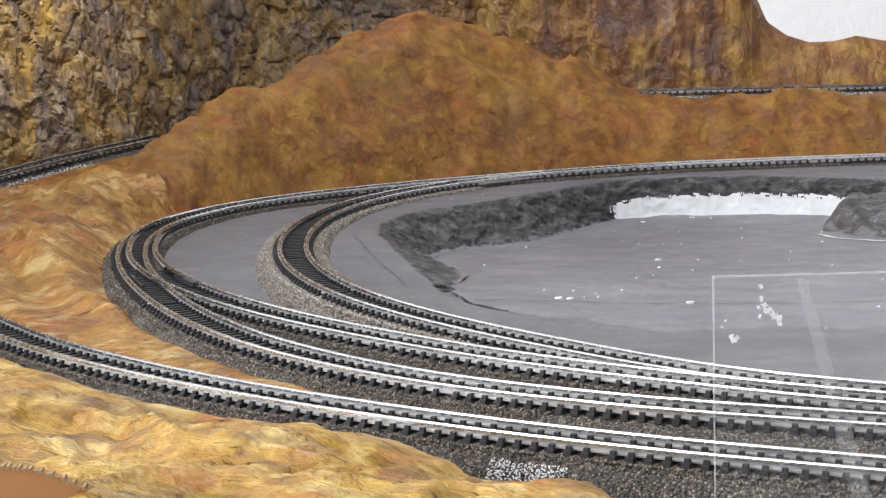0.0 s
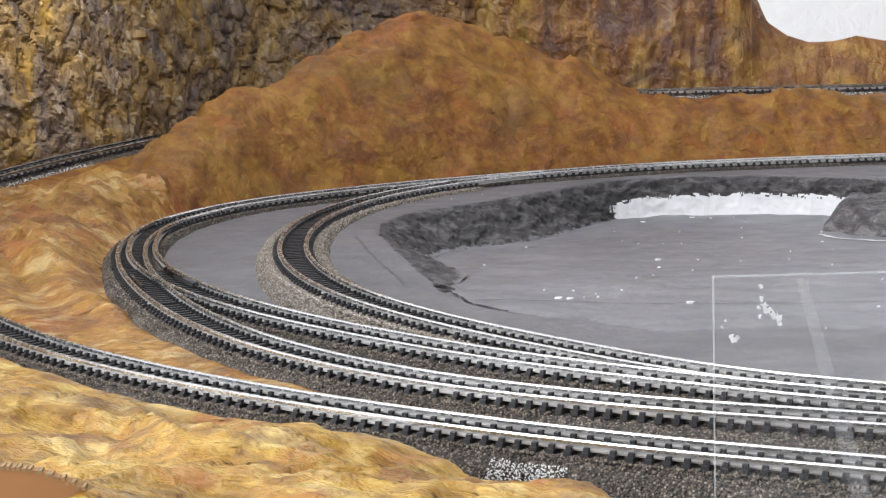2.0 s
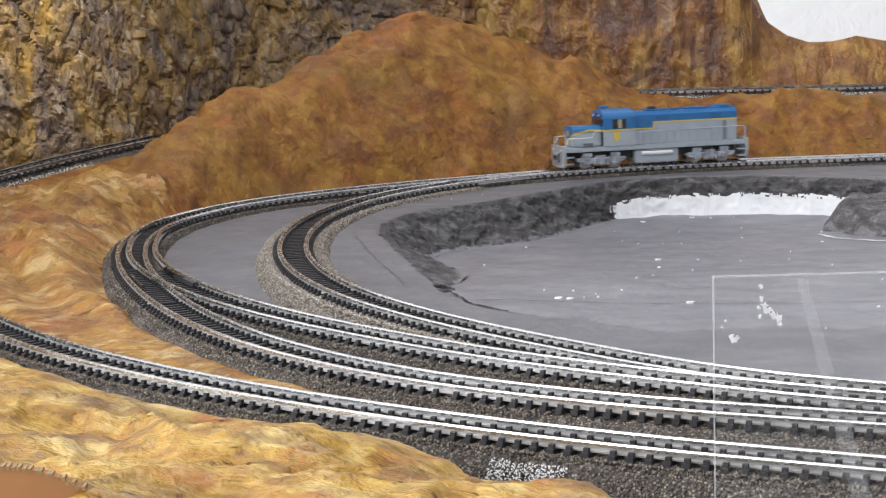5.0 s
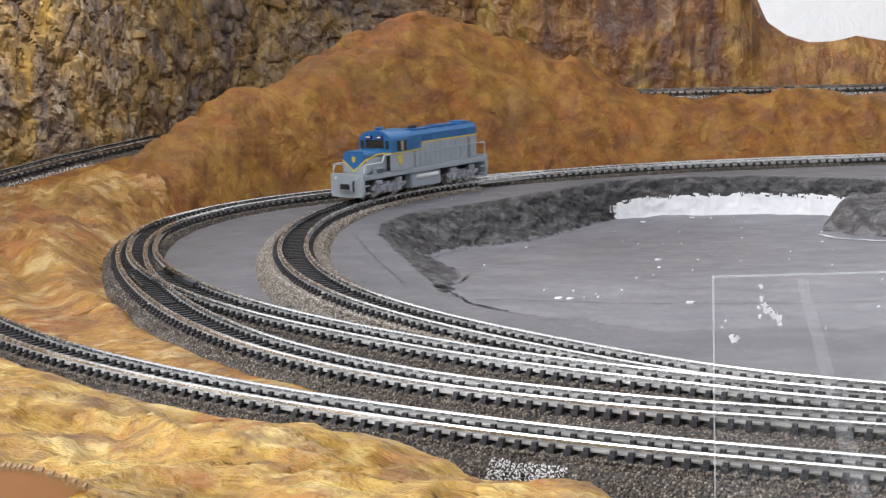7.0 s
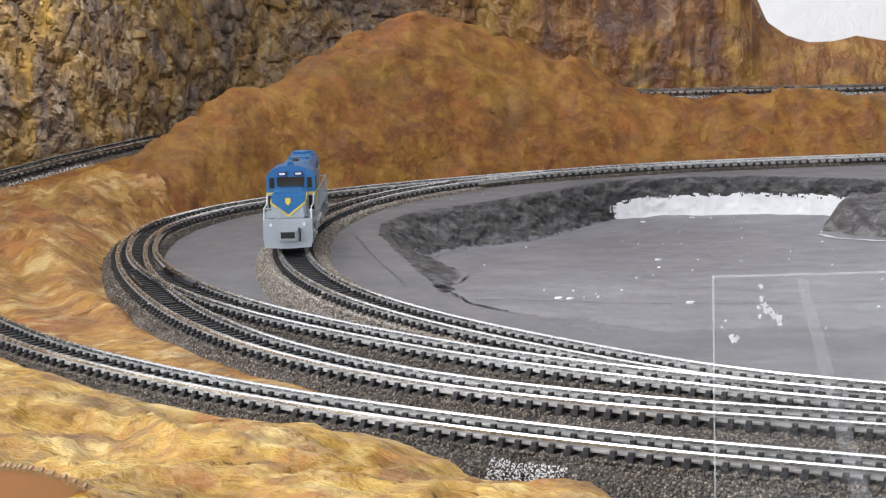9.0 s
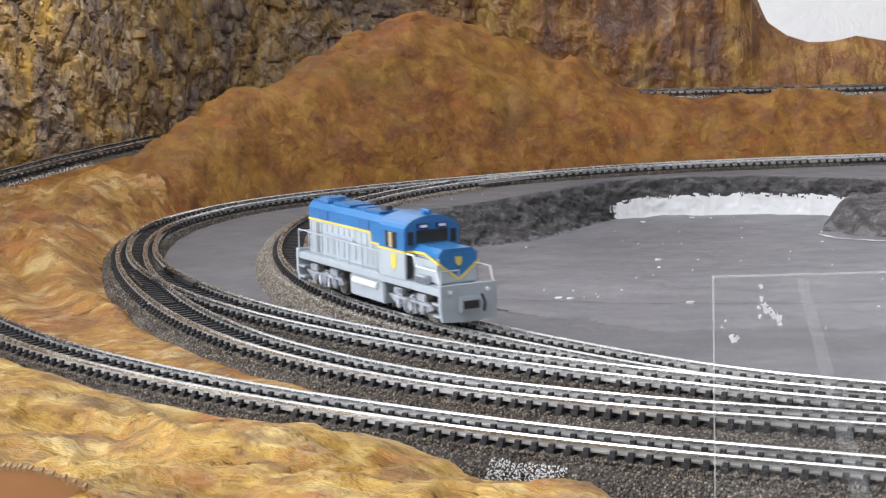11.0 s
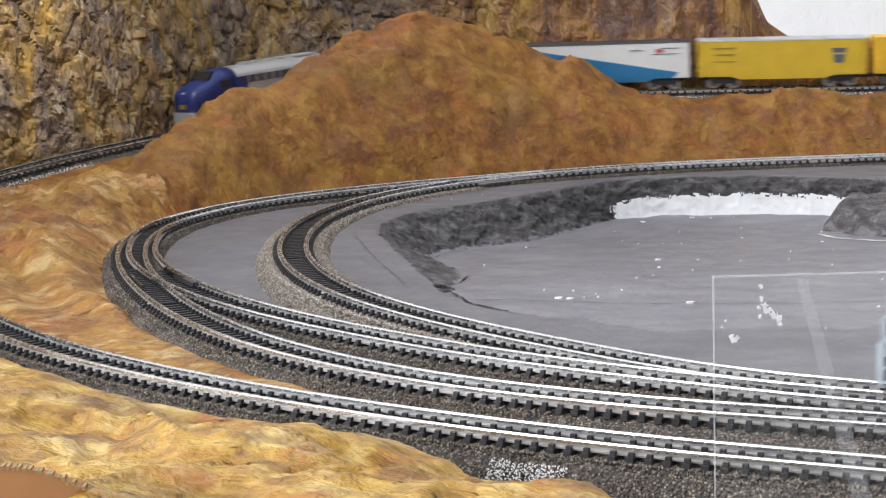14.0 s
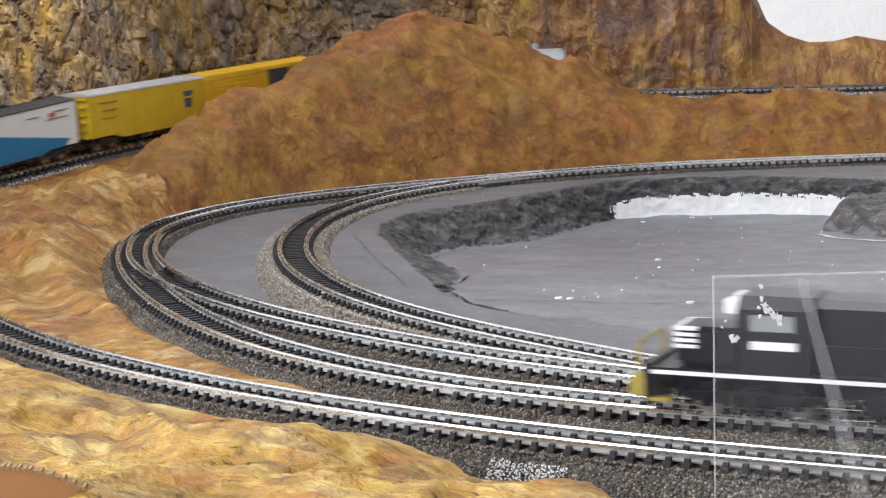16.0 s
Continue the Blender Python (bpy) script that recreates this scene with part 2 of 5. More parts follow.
def prism(profile, x0, x1, axis="x", mat=0, bm=None):
    """A closed outline in (y, z), or (x, z) for axis y, drawn out between two places."""
    bm = bm or bmesh.new()
    put = (lambda p, q: (q, p[0], p[1])) if axis == "x" else ((lambda p, q: (p[0], q, p[1])) if axis == "y" else (lambda p, q: (p[0], p[1], q)))
    a = [bm.verts.new(put(p, x0)) for p in profile]
    b = [bm.verts.new(put(p, x1)) for p in profile]
    n = len(profile)
    made = [bm.faces.new(a), bm.faces.new(b[::-1])] + [bm.faces.new((a[i], b[i], b[(i + 1) % n], a[(i + 1) % n])) for i in range(n)]
    for f in made:
        f.material_index = mat
    bmesh.ops.recalc_face_normals(bm, faces=made)
    return bm


# ---- tracks: plan in metres, rail head at z = 0 for the lower level ----
def curve_through(points, step=0.002):
    """Smooth line (centripetal Catmull-Rom) through control points, at even steps."""
    p = np.array(points, float)
    p = np.vstack([2 * p[0] - p[1], p, 2 * p[-1] - p[-2]])
    out = []
    for i in range(1, len(p) - 2):
        k = np.cumsum([0] + [np.linalg.norm(p[j + 1] - p[j]) ** 0.5 for j in range(i - 1, i + 2)])
        t = np.linspace(k[1], k[2], 40, endpoint=False)[:, None]
        a1 = (k[1] - t) / (k[1] - k[0]) * p[i - 1] + (t - k[0]) / (k[1] - k[0]) * p[i]
        a2 = (k[2] - t) / (k[2] - k[1]) * p[i] + (t - k[1]) / (k[2] - k[1]) * p[i + 1]
        a3 = (k[3] - t) / (k[3] - k[2]) * p[i + 1] + (t - k[2]) / (k[3] - k[2]) * p[i + 2]
        b1 = (k[2] - t) / (k[2] - k[0]) * a1 + (t - k[0]) / (k[2] - k[0]) * a2
        b2 = (k[3] - t) / (k[3] - k[1]) * a2 + (t - k[1]) / (k[3] - k[1]) * a3
        out.append((k[2] - t) / (k[2] - k[1]) * b1 + (t - k[1]) / (k[2] - k[1]) * b2)
    out = np.vstack(out + [p[-2][None]])
    for _ in range(60):
        out[1:-1] = 0.25 * out[:-2] + 0.5 * out[1:-1] + 0.25 * out[2:]
    s = np.r_[0, np.cumsum(np.linalg.norm(np.diff(out, axis=0), axis=1))]
    q = np.arange(0, s[-1], step)
    return np.stack([np.interp(q, s, out[:, i]) for i in range(out.shape[1])], 1)


LINE_A = curve_through([(x, y, 0.0) for x, y in [(-0.178, 0.632), (-0.157, 0.592), (-0.1342, 0.5527), (-0.1094, 0.514), (-0.0776, 0.4764), (-0.0411, 0.4415), (-0.0013, 0.4106), (0.0411, 0.3837), (0.0863, 0.3603), (0.15, 0.3285), (0.3, 0.256)]])
LINE_B = curve_through([(x, y, 0.0) for x, y in [(0.8, 0.985), (0.5, 0.98), (0.33, 0.9725), (0.2253, 0.9676), (0.1672, 0.9635), (0.1082, 0.9537), (0.0557, 0.9338), (0.0029, 0.9076), (-0.048, 0.875), (-0.0887, 0.8336), (-0.112, 0.7827), (-0.1172, 0.7248), (-0.109, 0.6649), (-0.0936, 0.6069), (-0.0733, 0.5526), (-0.0455, 0.5019), (-0.0069, 0.4569), (0.0413, 0.4228), (0.0942, 0.3975), (0.16, 0.368), (0.3, 0.305), (0.9, 0.035)]])
LINE_C = curve_through([(x, y, 0.0) for x, y in [(-0.0935, 0.8283), (-0.1139, 0.7752), (-0.114, 0.719), (-0.1027, 0.6629), (-0.0825, 0.6096), (-0.0545, 0.5606), (-0.0198, 0.5158), (0.0198, 0.4753), (0.0645, 0.4408), (0.0983, 0.4191), (0.17, 0.381), (0.3, 0.3225)]])
LINE_D = curve_through([(x, y, 0.0) for x, y in [(0.8, 0.985), (0.5, 0.98), (0.33, 0.9725), (0.2263, 0.9672), (0.1747, 0.9636), (0.1236, 0.9567), (0.074, 0.9425), (0.0287, 0.9174), (-0.0085, 0.8814), (-0.035, 0.8373), (-0.0505, 0.7883), (-0.0563, 0.737), (-0.0542, 0.6852), (-0.0449, 0.6343), (-0.0281, 0.5857), (-0.0037, 0.5403), (0.0265, 0.4981), (0.0645, 0.4552), (0.1008, 0.4295), (0.17, 0.393), (0.32, 0.333), (0.6, 0.22)]])
LINE_E = curve_through([(1.5, 1.02, 0.028), (0.6, 1.04, 0.029), (0.2444, 1.045, 0.0307), (0.1158, 1.0483, 0.0314), (0.0442, 1.0517, 0.031), (-0.0097, 1.0466, 0.0305), (-0.0573, 1.0233, 0.0293), (-0.0972, 0.9897, 0.0271), (-0.1219, 0.9474, 0.0243), (-0.1411, 0.9024, 0.0236), (-0.1663, 0.8648, 0.0208), (-0.1914, 0.8272, 0.017), (-0.2181, 0.7755, 0.0123), (-0.2388, 0.7106, 0.0079), (-0.2451, 0.6343, 0.0047), (-0.2342, 0.5466, 0.0028), (-0.1988, 0.4374, 0.0006), (-0.1516, 0.3335, -0.001)])


def along(line, s):
    """Place at s metres along a line of even 2 mm steps; goes straight on past its ends."""
    n = len(line) - 1
    u = s / 0.002
    i = int(min(max(math.floor(u), 0), n - 1))
    return Vector(line[i] + (line[i + 1] - line[i]) * (u - i))


def normals(line):
    t = np.gradient(line[:, :2], axis=0)
    t /= np.linalg.norm(t, axis=1)[:, None]
    return np.c_[-t[:, 1], t[:, 0], np.zeros(len(t))]


def nearest(points, line):
    """Distance in plan from each point to a line, and the index of its nearest step."""
    best, idx = np.full(len(points), 9.0), np.zeros(len(points), int)
    for i in range(0, len(line), 2):
        d = np.hypot(points[:, 0] - line[i, 0], points[:, 1] - line[i, 1])
        m = d < best
        best[m], idx[m] = d[m], i
    return best, idx


def sweep(line, side, profile, z=0.0):
    """Draws an outline (across, up) along a line, offset to one side."""
    n = normals(line)
    m = len(profile)
    verts, faces = [], []
    for i, p in enumerate(line):
        for a, u in profile:
            q = p + n[i] * (side + a)
            verts.append((q[0], q[1], q[2] + u + z))
    for i in range(len(line) - 1):
        for j in range(m):
            a, b = i * m + j, i * m + (j + 1) % m
            faces.append((a, b, b + m, a + m))
    faces.append(tuple(range(m))[::-1])
    faces.append(tuple(range((len(line) - 1) * m, len(line) * m)))
    return verts, faces


def raw(name, verts, faces, material, smooth=False):
    me = bpy.data.meshes.new(name)
    me.from_pydata([tuple(v) for v in verts], [], faces)
    for m in material if isinstance(material, (list, tuple)) else [material]:
        me.materials.append(m)
    if smooth:
        me.polygons.foreach_set("use_smooth", [True] * len(me.polygons))
    me.update()
    return new(name, me)


RAIL = [(-0.0011, -0.0021), (0.0011, -0.0021), (0.0011, -0.0017), (0.0003, -0.0014), (0.0003, -0.0011), (0.00064, -0.0009), (0.00064, -0.0003), (0.0003, 0.0), (-0.0003, 0.0), (-0.00064, -0.0003), (-0.00064, -0.0009), (-0.0003, -0.0011), (-0.0003, -0.0014), (-0.0011, -0.0017)]
GAUGE = 0.0049


def lay_track(line, label, tie_span, low=0.0, rail_span=None, metal=None):
    """A track thing: two rails and its sleepers, each one a part."""
    t = empty("railway_track", label, "model railway track", "tracks of the layout")
    a, b = rail_span or (0, len(line))
    for side in (-GAUGE, GAUGE):
        v, f = sweep(line[a:b], side, RAIL, low)
        rail = raw("rail", v, f, [metal or M_RAIL, M_WEB])
        rail.data.polygons.foreach_set("material_index", [0 if len(q) > 4 or 5 <= j % len(RAIL) <= 9 else 1 for j, q in enumerate(f)])
        rail.parent = t
    n = normals(line)
    s, last = tie_span[0] * 0.002, tie_span[1] * 0.002
    while s < last:
        i = min(int(s / 0.002), len(line) - 1)
        p = line[i]
        ob = new("sleeper", TIE)
        ob.parent = t
        ob.matrix_basis = Matrix.Translation((p[0], p[1], p[2] + low - 0.0033)) @ Matrix.Rotation(math.atan2(n[i][1], n[i][0]), 4, "Z")
        s += 0.0041
    return t


def tie_mesh():
    bm = boxes((-0.0075, 0.0075, -0.0009, 0.0009, 0, 0.0012), bevel=0.0001)
    for x in (-GAUGE, GAUGE):
        for d in (-0.0014, 0.0014):
            box(bm, x + d - 0.0005, x + d + 0.0005, -0.0006, 0.0006, 0.0012, 0.0021)
    return mesh_of(bm, "sleeper", M_TIE)


TIE = tie_mesh()


def bed(line, label, half=0.0095, foot=0.0135, drop=0.0065, name="ballast_bed", material=None):
    """Ballast shoulder under a track."""
    rng = np.random.default_rng(len(line))
    m = 9
    prof = [(-foot, -drop), (-half - 0.001, -0.0045), (-half * 0.8, -0.0031), (-0.004, -0.0028), (0, -0.0028), (0.004, -0.0028), (half * 0.8, -0.0031), (half + 0.001, -0.0045), (foot, -drop)]
    n = normals(line)
    verts, faces = [], []
    for i, p in enumerate(line):
        for a, u in prof:
            w = 1 + 0.10 * noise.noise(Vector((p[0] * 60, p[1] * 60, a * 30)))
            q = p + n[i] * (a * w)
            verts.append((q[0], q[1], q[2] + u - 0.0004 + rng.normal(0, 0.00018)))
    for i in range(len(line) - 1):
        for j in range(m - 1):
            a = i * m + j
            faces.append((a, a + m, a + m + 1, a + 1))
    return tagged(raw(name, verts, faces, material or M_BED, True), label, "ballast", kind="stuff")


def grains(line, label, count, half=0.0095, foot=0.0135, drop=0.0065, span=None, seed=1, band=None, material=None, name="ballast_grains"):
    """Loose ballast: many small stones on the shoulders and between the sleepers."""
    rng = np.random.default_rng(seed)
    a, b = span or (0, len(line) - 1)
    n = normals(line)
    i = rng.uniform(a, b, count)
    k = i.astype(int)
    across = rng.uniform(band[0], band[1], count) if band else rng.uniform(-foot - 0.001, foot + 0.001, count)
    d = np.abs(across)
    up = np.where(d < half, -0.0031, -0.0031 - (d - half) / (foot - half) * (drop - 0.0035)) - 0.0001
    c = line[k] + (line[k + 1] - line[k]) * (i - k)[:, None] + n[k] * across[:, None]
    c[:, 2] += up
    r = rng.uniform(0.00020, 0.00044, count) * (0.7 if name == "plaster_crumbs" else 1.0)
    octa = np.array([(1, 0, 0), (-1, 0, 0), (0, 1, 0), (0, -1, 0), (0, 0, 1), (0, 0, -1)], float)
    f8 = np.array([(0, 2, 4), (2, 1, 4), (1, 3, 4), (3, 0, 4), (2, 0, 5), (1, 2, 5), (3, 1, 5), (0, 3, 5)])
    q = rng.normal(size=(count, 3, 3))
    q = np.linalg.qr(q)[0]
    v = octa[None] * rng.uniform(0.6, 1.25, (count, 6, 1))
    v = np.einsum("nij,nkj->nki", q, v) * r[:, None, None] + c[:, None, :]
    f = (f8[None] + 6 * np.arange(count)[:, None, None]).reshape(-1, 3)
    return tagged(raw(name, v.reshape(-1, 3), f.tolist(), material or M_STONE), label, "ballast", kind="stuff")


# ---- large structure ----
def fractal(x, y, z, scale, octaves=5, gain=0.5):
    a, tot = 1.0, 0.0
    for _ in range(octaves):
        tot += a * noise.noise(Vector((x * scale, y * scale, z * scale)))
        a, scale = a * gain, scale * 2.03
    return tot


def ramp01(v):
    v = np.clip(v, 0, 1)
    return v * v * (3 - 2 * v)


def ground_level(y):
    return -0.0045 - 0.0047 * ramp01((0.85 - y) / 0.30)


RIM = curve_through([(x, y, 0.0) for x, y in [(0.36, 0.80), (0.30, 0.86), (0.209, 0.891), (0.1685, 0.917), (0.129, 0.926), (0.0877, 0.921), (0.047, 0.880), (0.0171, 0.845), (-0.0098, 0.821), (-0.0245, 0.78), (-0.0195, 0.73), (-0.0065, 0.665), (0.008, 0.606), (0.0366, 0.573), (0.0765, 0.54), (0.123, 0.526), (0.3, 0.50), (0.36, 0.6), (0.365, 0.72)]])


def inside(px, py, ring):
    """Even-odd test for arrays of points."""
    hit = np.zeros(len(px), bool)
    x, y = ring[:, 0], ring[:, 1]
    j = len(ring) - 1
    for i in range(len(ring)):
        c = (y[i] > py) != (y[j] > py)
        hit ^= c & (px < (x[j] - x[i]) * (py - y[i]) / (y[j] - y[i] + 1e-12) + x[i])
        j = i
    return hit


def grid_mesh(name, xs, ys, z, material, keep=None, zones=None):
    nx, ny = len(xs), len(ys)
    X, Y = np.meshgrid(xs, ys)
    me = bpy.data.meshes.new(name)
    a = (np.arange(ny - 1)[:, None] * nx + np.arange(nx - 1)[None]).ravel()
    f = np.stack([a, a + 1, a + 1 + nx, a + nx], 1)
    if keep is not None:
        f = f[keep.reshape(ny, nx)[:-1, :-1].ravel()]
    me.from_pydata(np.c_[X.ravel(), Y.ravel(), z].tolist(), [], f.tolist())
    for m in material if isinstance(material, (list, tuple)) else [material]:
        me.materials.append(m)
    me.polygons.foreach_set("use_smooth", [True] * len(me.polygons))
    if zones is not None:
        me.polygons.foreach_set("material_index", zones[f[:, 0]].astype(int).tolist())
    me.update()
    return new(name, me)


def noise_grid(x, y, scale, octaves, gain=0.5, seed=0.0):
    return np.array([fractal(a, b, seed, scale, octaves, gain) for a, b in zip(x, y)])


def grey_ground():
    xs, ys = np.arange(-0.2, 0.40, 0.0022), np.arange(0.26, 1.0, 0.0022)
    X, Y = [q.ravel() for q in np.meshgrid(xs, ys)]
    P = np.c_[X, Y]
    z = ground_level(Y)
    wob = noise_grid(X, Y, 55, 4)
    fine = noise_grid(X, Y, 160, 3, seed=7.0)
    ins = inside(X, Y, RIM)
    d, _ = nearest(P, RIM)
    d = np.where(ins, d, -d)
    floor = -0.0105 - 0.0117 * ramp01((Y - 0.60) / 0.28) + wob * 0.0006
    steep = ramp01((Y - 0.61) / 0.05)
    wall = ramp01((d + 0.0085 * steep) / 0.004)
    soft = ramp01(d / 0.05)
    k = steep * wall + (1 - steep) * soft
    zb = z + (floor - z) * k + fine * 0.00012
    dA, iA = nearest(P, LINE_A)
    side = ((P - LINE_A[iA, :2]) * normals(LINE_A)[iA, :2]).sum(1)
    # 1: much darker on the near side of the first track; 2: darker ledges
    zone = np.where(side < -0.0135 + 0.001 * wob, 1, np.where((d < 0.002 + 0.005 * wob + 0.002 * fine) | (Y < 0.555 + 0.006 * wob), 2, 0))
    ob = tagged(grid_mesh("ground", xs, ys, zb, [M_GREY, M_DARK, M_LEDGE], zones=zone), "grey painted plaster ground with a sunken basin inside the track loop", "ground", kind="structure")
    return xs, ys, zb.reshape(len(ys), len(xs))


def basin_wall():
    """Brushed dark wall of the basin, bare white along its foot at the back."""
    n = normals(RIM)
    pick = [i for i in range(len(RIM)) if RIM[i][1] > 0.622 and RIM[i][0] < 0.34]
    idx = np.linspace(pick[0], pick[-1], len(pick) * 4)
    rows = 52
    verts, faces, zone = [], [], []
    for q in idx:
        i = int(q)
        f = q - i
        j = min(i + 1, len(RIM) - 1)
        p, m = RIM[i] * (1 - f) + RIM[j] * f, n[i] * (1 - f) + n[j] * f
        x, y = p[0], p[1]
        low = -0.0105 - 0.0117 * float(ramp01((y - 0.02 - 0.60) / 0.28)) - 0.0004
        high = float(ground_level(y)) + 0.0003 - 0.0009 * (1 - float(ramp01((y - 0.622) / 0.03)))
        wide = 0.0075 + 0.013 * float(ramp01((0.915 - y) / 0.06)) * float(ramp01((0.10 - x) / 0.04))
        wide *= 0.30 + 0.70 * float(ramp01((y - 0.64) / 0.06))
        wob = fractal(x, y, 0.3, 55, 4)
        for r in range(rows):
            u = r / (rows - 1)
            d = -0.0108 + (wide + 0.0118) * u
            k = min(1.0, max(0.0, (d + 0.002 + wob * 0.0012) / (wide + 0.002)))
            z = high + (low - high) * (k * k * (3 - 2 * k) * 0.5 + 0.5 * k)
            rough = fractal(x, y, z * 1.6, 170, 4, 0.55) * min(1.0, 6 * k * (1.05 - k))
            if 0.078 < x < 0.20 and y > 0.84 and k > 0.42:
                rough *= 0.3
            v = p + m * (d + rough * 0.0022)
            verts.append((v[0], v[1], z + rough * 0.0007))
            tooth = fractal(x * 2.2, y * 2.2, z * 7.0, 130, 3, 0.6)
            if k <= 0.03 + 0.03 * wob:
                zone.append(3)
            elif 0.080 + 0.004 * tooth < x < 0.196 - 0.006 * k and y > 0.84 and k > 0.47 + 0.08 * tooth + 0.05 * wob + 0.10 * max(0.0, (0.100 - x) / 0.02):
                zone.append(2)
            else:
                zone.append(0 if k > 0.9 + 0.12 * tooth else 1)
    for a in range(len(idx) - 1):
        for r in range(rows - 1):
            c = a * rows + r
            faces.append((c, c + 1, c + rows + 1, c + rows))
    ob = raw("basin_wall", verts, faces, [M_GREY, M_DARK, M_WHITE, M_LEDGE], True)
    ob.data.polygons.foreach_set("material_index", [zone[f[0]] for f in faces])
    return tagged(ob, "dark brushed plaster wall of the basin with a bare white foot", "basin wall", kind="structure")


def mound(surface):
    """Rough heap of grey plaster left in the basin."""
    bm = bmesh.new()
    rings, n = 30, 120
    rows = []
    for r in range(rings):
        q = r / (rings - 1)
        row = []
        for i in range(n):
            a = 6.2832 * i / n
            wob = 1 + 0.10 * fractal(math.cos(a) * 0.03, math.sin(a) * 0.03, 0.2, 55, 3)
            x, y = 0.220 + 0.050 * q * wob * math.cos(a), 0.850 + 0.054 * q * wob * math.sin(a)
            up = min(1.0, max(0.0, (1 - q) / 0.22))
            up = up * up * (3 - 2 * up)
            rough = fractal(x, y, up * 0.02, 130, 5, 0.6)
            z = -0.0225 + up * 0.0125 + rough * 0.0024 * min(1.0, 0.3 + up)
            row.append(bm.verts.new((x + rough * 0.0012, y, z - 0.002 * (q > 0.99))))
        rows.append(row)
    for a, b in zip(rows[:-1], rows[1:]):
        for i in range(n):
            j = (i + 1) % n
            bm.faces.new((a[i], b[i], b[j], a[j]))
    bm.normal_update()
    return thing("plaster_mound", bm, M_LUMP, "rough dark grey plaster mound in the basin", "mound", kind="structure", smooth=True)


def lay_on(surface, x, y):
    xs, ys, z = surface
    i, j = int((x - xs[0]) / (xs[1] - xs[0])), int((y - ys[0]) / (ys[1] - ys[0]))
    return float(z[j, i])


def cracks(surface):
    """Fine dark cracks and joints in the plaster floor, made as strips laid on its surface."""
    rng = random.Random(3)
    # dark strips only; no groove is cut into the floor
    dark = plain("crack_dark", (0.03, 0.028, 0.028), 0.9)
    for name, pts, w in (("crack", [(0.003, 0.628), (0.0055, 0.618), (0.008, 0.607), (0.015, 0.597), (0.021, 0.589)], 0.00055), ("joint", [(0.010, 0.612), (0.05, 0.6075), (0.10, 0.6005), (0.16, 0.594)], 0.00028), ("scrape", [(0.1655, 0.832), (0.170, 0.812), (0.180, 0.798), (0.196, 0.788), (0.215, 0.782)], 0.0017)):
        line = curve_through([(x, y, 0) for x, y in pts], 0.002)
        bm = bmesh.new()
        prev = None
        for i, p in enumerate(line):
            nx, ny = normals(line)[i][:2]
            wob = rng.uniform(-0.0004, 0.0004)
            ww = w * rng.uniform(0.4, 1.3)
            row = []
            for s in (-1, 1):
                x, y = p[0] + nx * (wob + s * ww), p[1] + ny * (wob + s * ww)
                row.append(bm.verts.new((x, y, max(lay_on(surface, x, y), lay_on(surface, x + 0.0022, y), lay_on(surface, x, y + 0.0022), lay_on(surface, x + 0.0022, y + 0.0022)) + 0.00025)))
            if prev:
                bm.faces.new((prev[0], prev[1], row[1], row[0]))
            prev = row
        thing("plaster_" + name, bm, M_WHITE if name == "scrape" else dark, ("bare white " if name == "scrape" else "thin dark ") + name + " in the grey plaster floor", name, kind="structure")
    bm = bmesh.new()
    white = plain("white_chip", (0.78, 0.78, 0.80), 0.6)
    spots = [(0.0835, 0.735, 0.0016), (0.0375, 0.618, 0.0014), (0.041, 0.617, 0.0013), (0.079, 0.605, 0.0013), (0.12, 0.91, 0.0016), (0.0955, 0.90, 0.0013)]
    for i in range(46):
        spots.append((rng.uniform(0.0, 0.19), rng.uniform(0.55, 0.92), rng.uniform(0.0002, 0.0006)))
    for x, y, r in spots:
        z = lay_on(surface, x, y) + 0.0004
        ring = [bm.verts.new((x + r * math.cos(a) * rng.uniform(0.6, 1.3), y + r * math.sin(a) * rng.uniform(0.6, 1.3), z)) for a in (0, 1.05, 2.1, 3.14, 4.2, 5.2)]
        f = bm.faces.new(ring)
        q = bmesh.ops.extrude_face_region(bm, geom=[f])
        bmesh.ops.translate(bm, verts=[g for g in q["geom"] if isinstance(g, bmesh.types.BMVert)], vec=(0, 0, -0.0006))
    thing("plaster_chips", bm, white, "scattered white plaster chips on the grey floor", "debris", kind="stuff")


CREST_X = [-0.30, -0.16, -0.135, -0.118, -0.098, -0.085, -0.073, -0.05, -0.03, -0.01, 0.006, 0.023, 0.031, 0.048, 0.066, 0.08, 0.094, 0.106, 0.138, 0.165, 0.179, 0.19, 0.206, 0.24, 0.5]
CREST_Z = [0.004, 0.010, 0.0205, 0.035, 0.0445, 0.0435, 0.0495, 0.0655, 0.0725, 0.0765, 0.0745, 0.069, 0.0625, 0.0575, 0.0538, 0.045, 0.0375, 0.0322, 0.0284, 0.0290, 0.0328, 0.0310, 0.0276, 0.0270, 0.027]


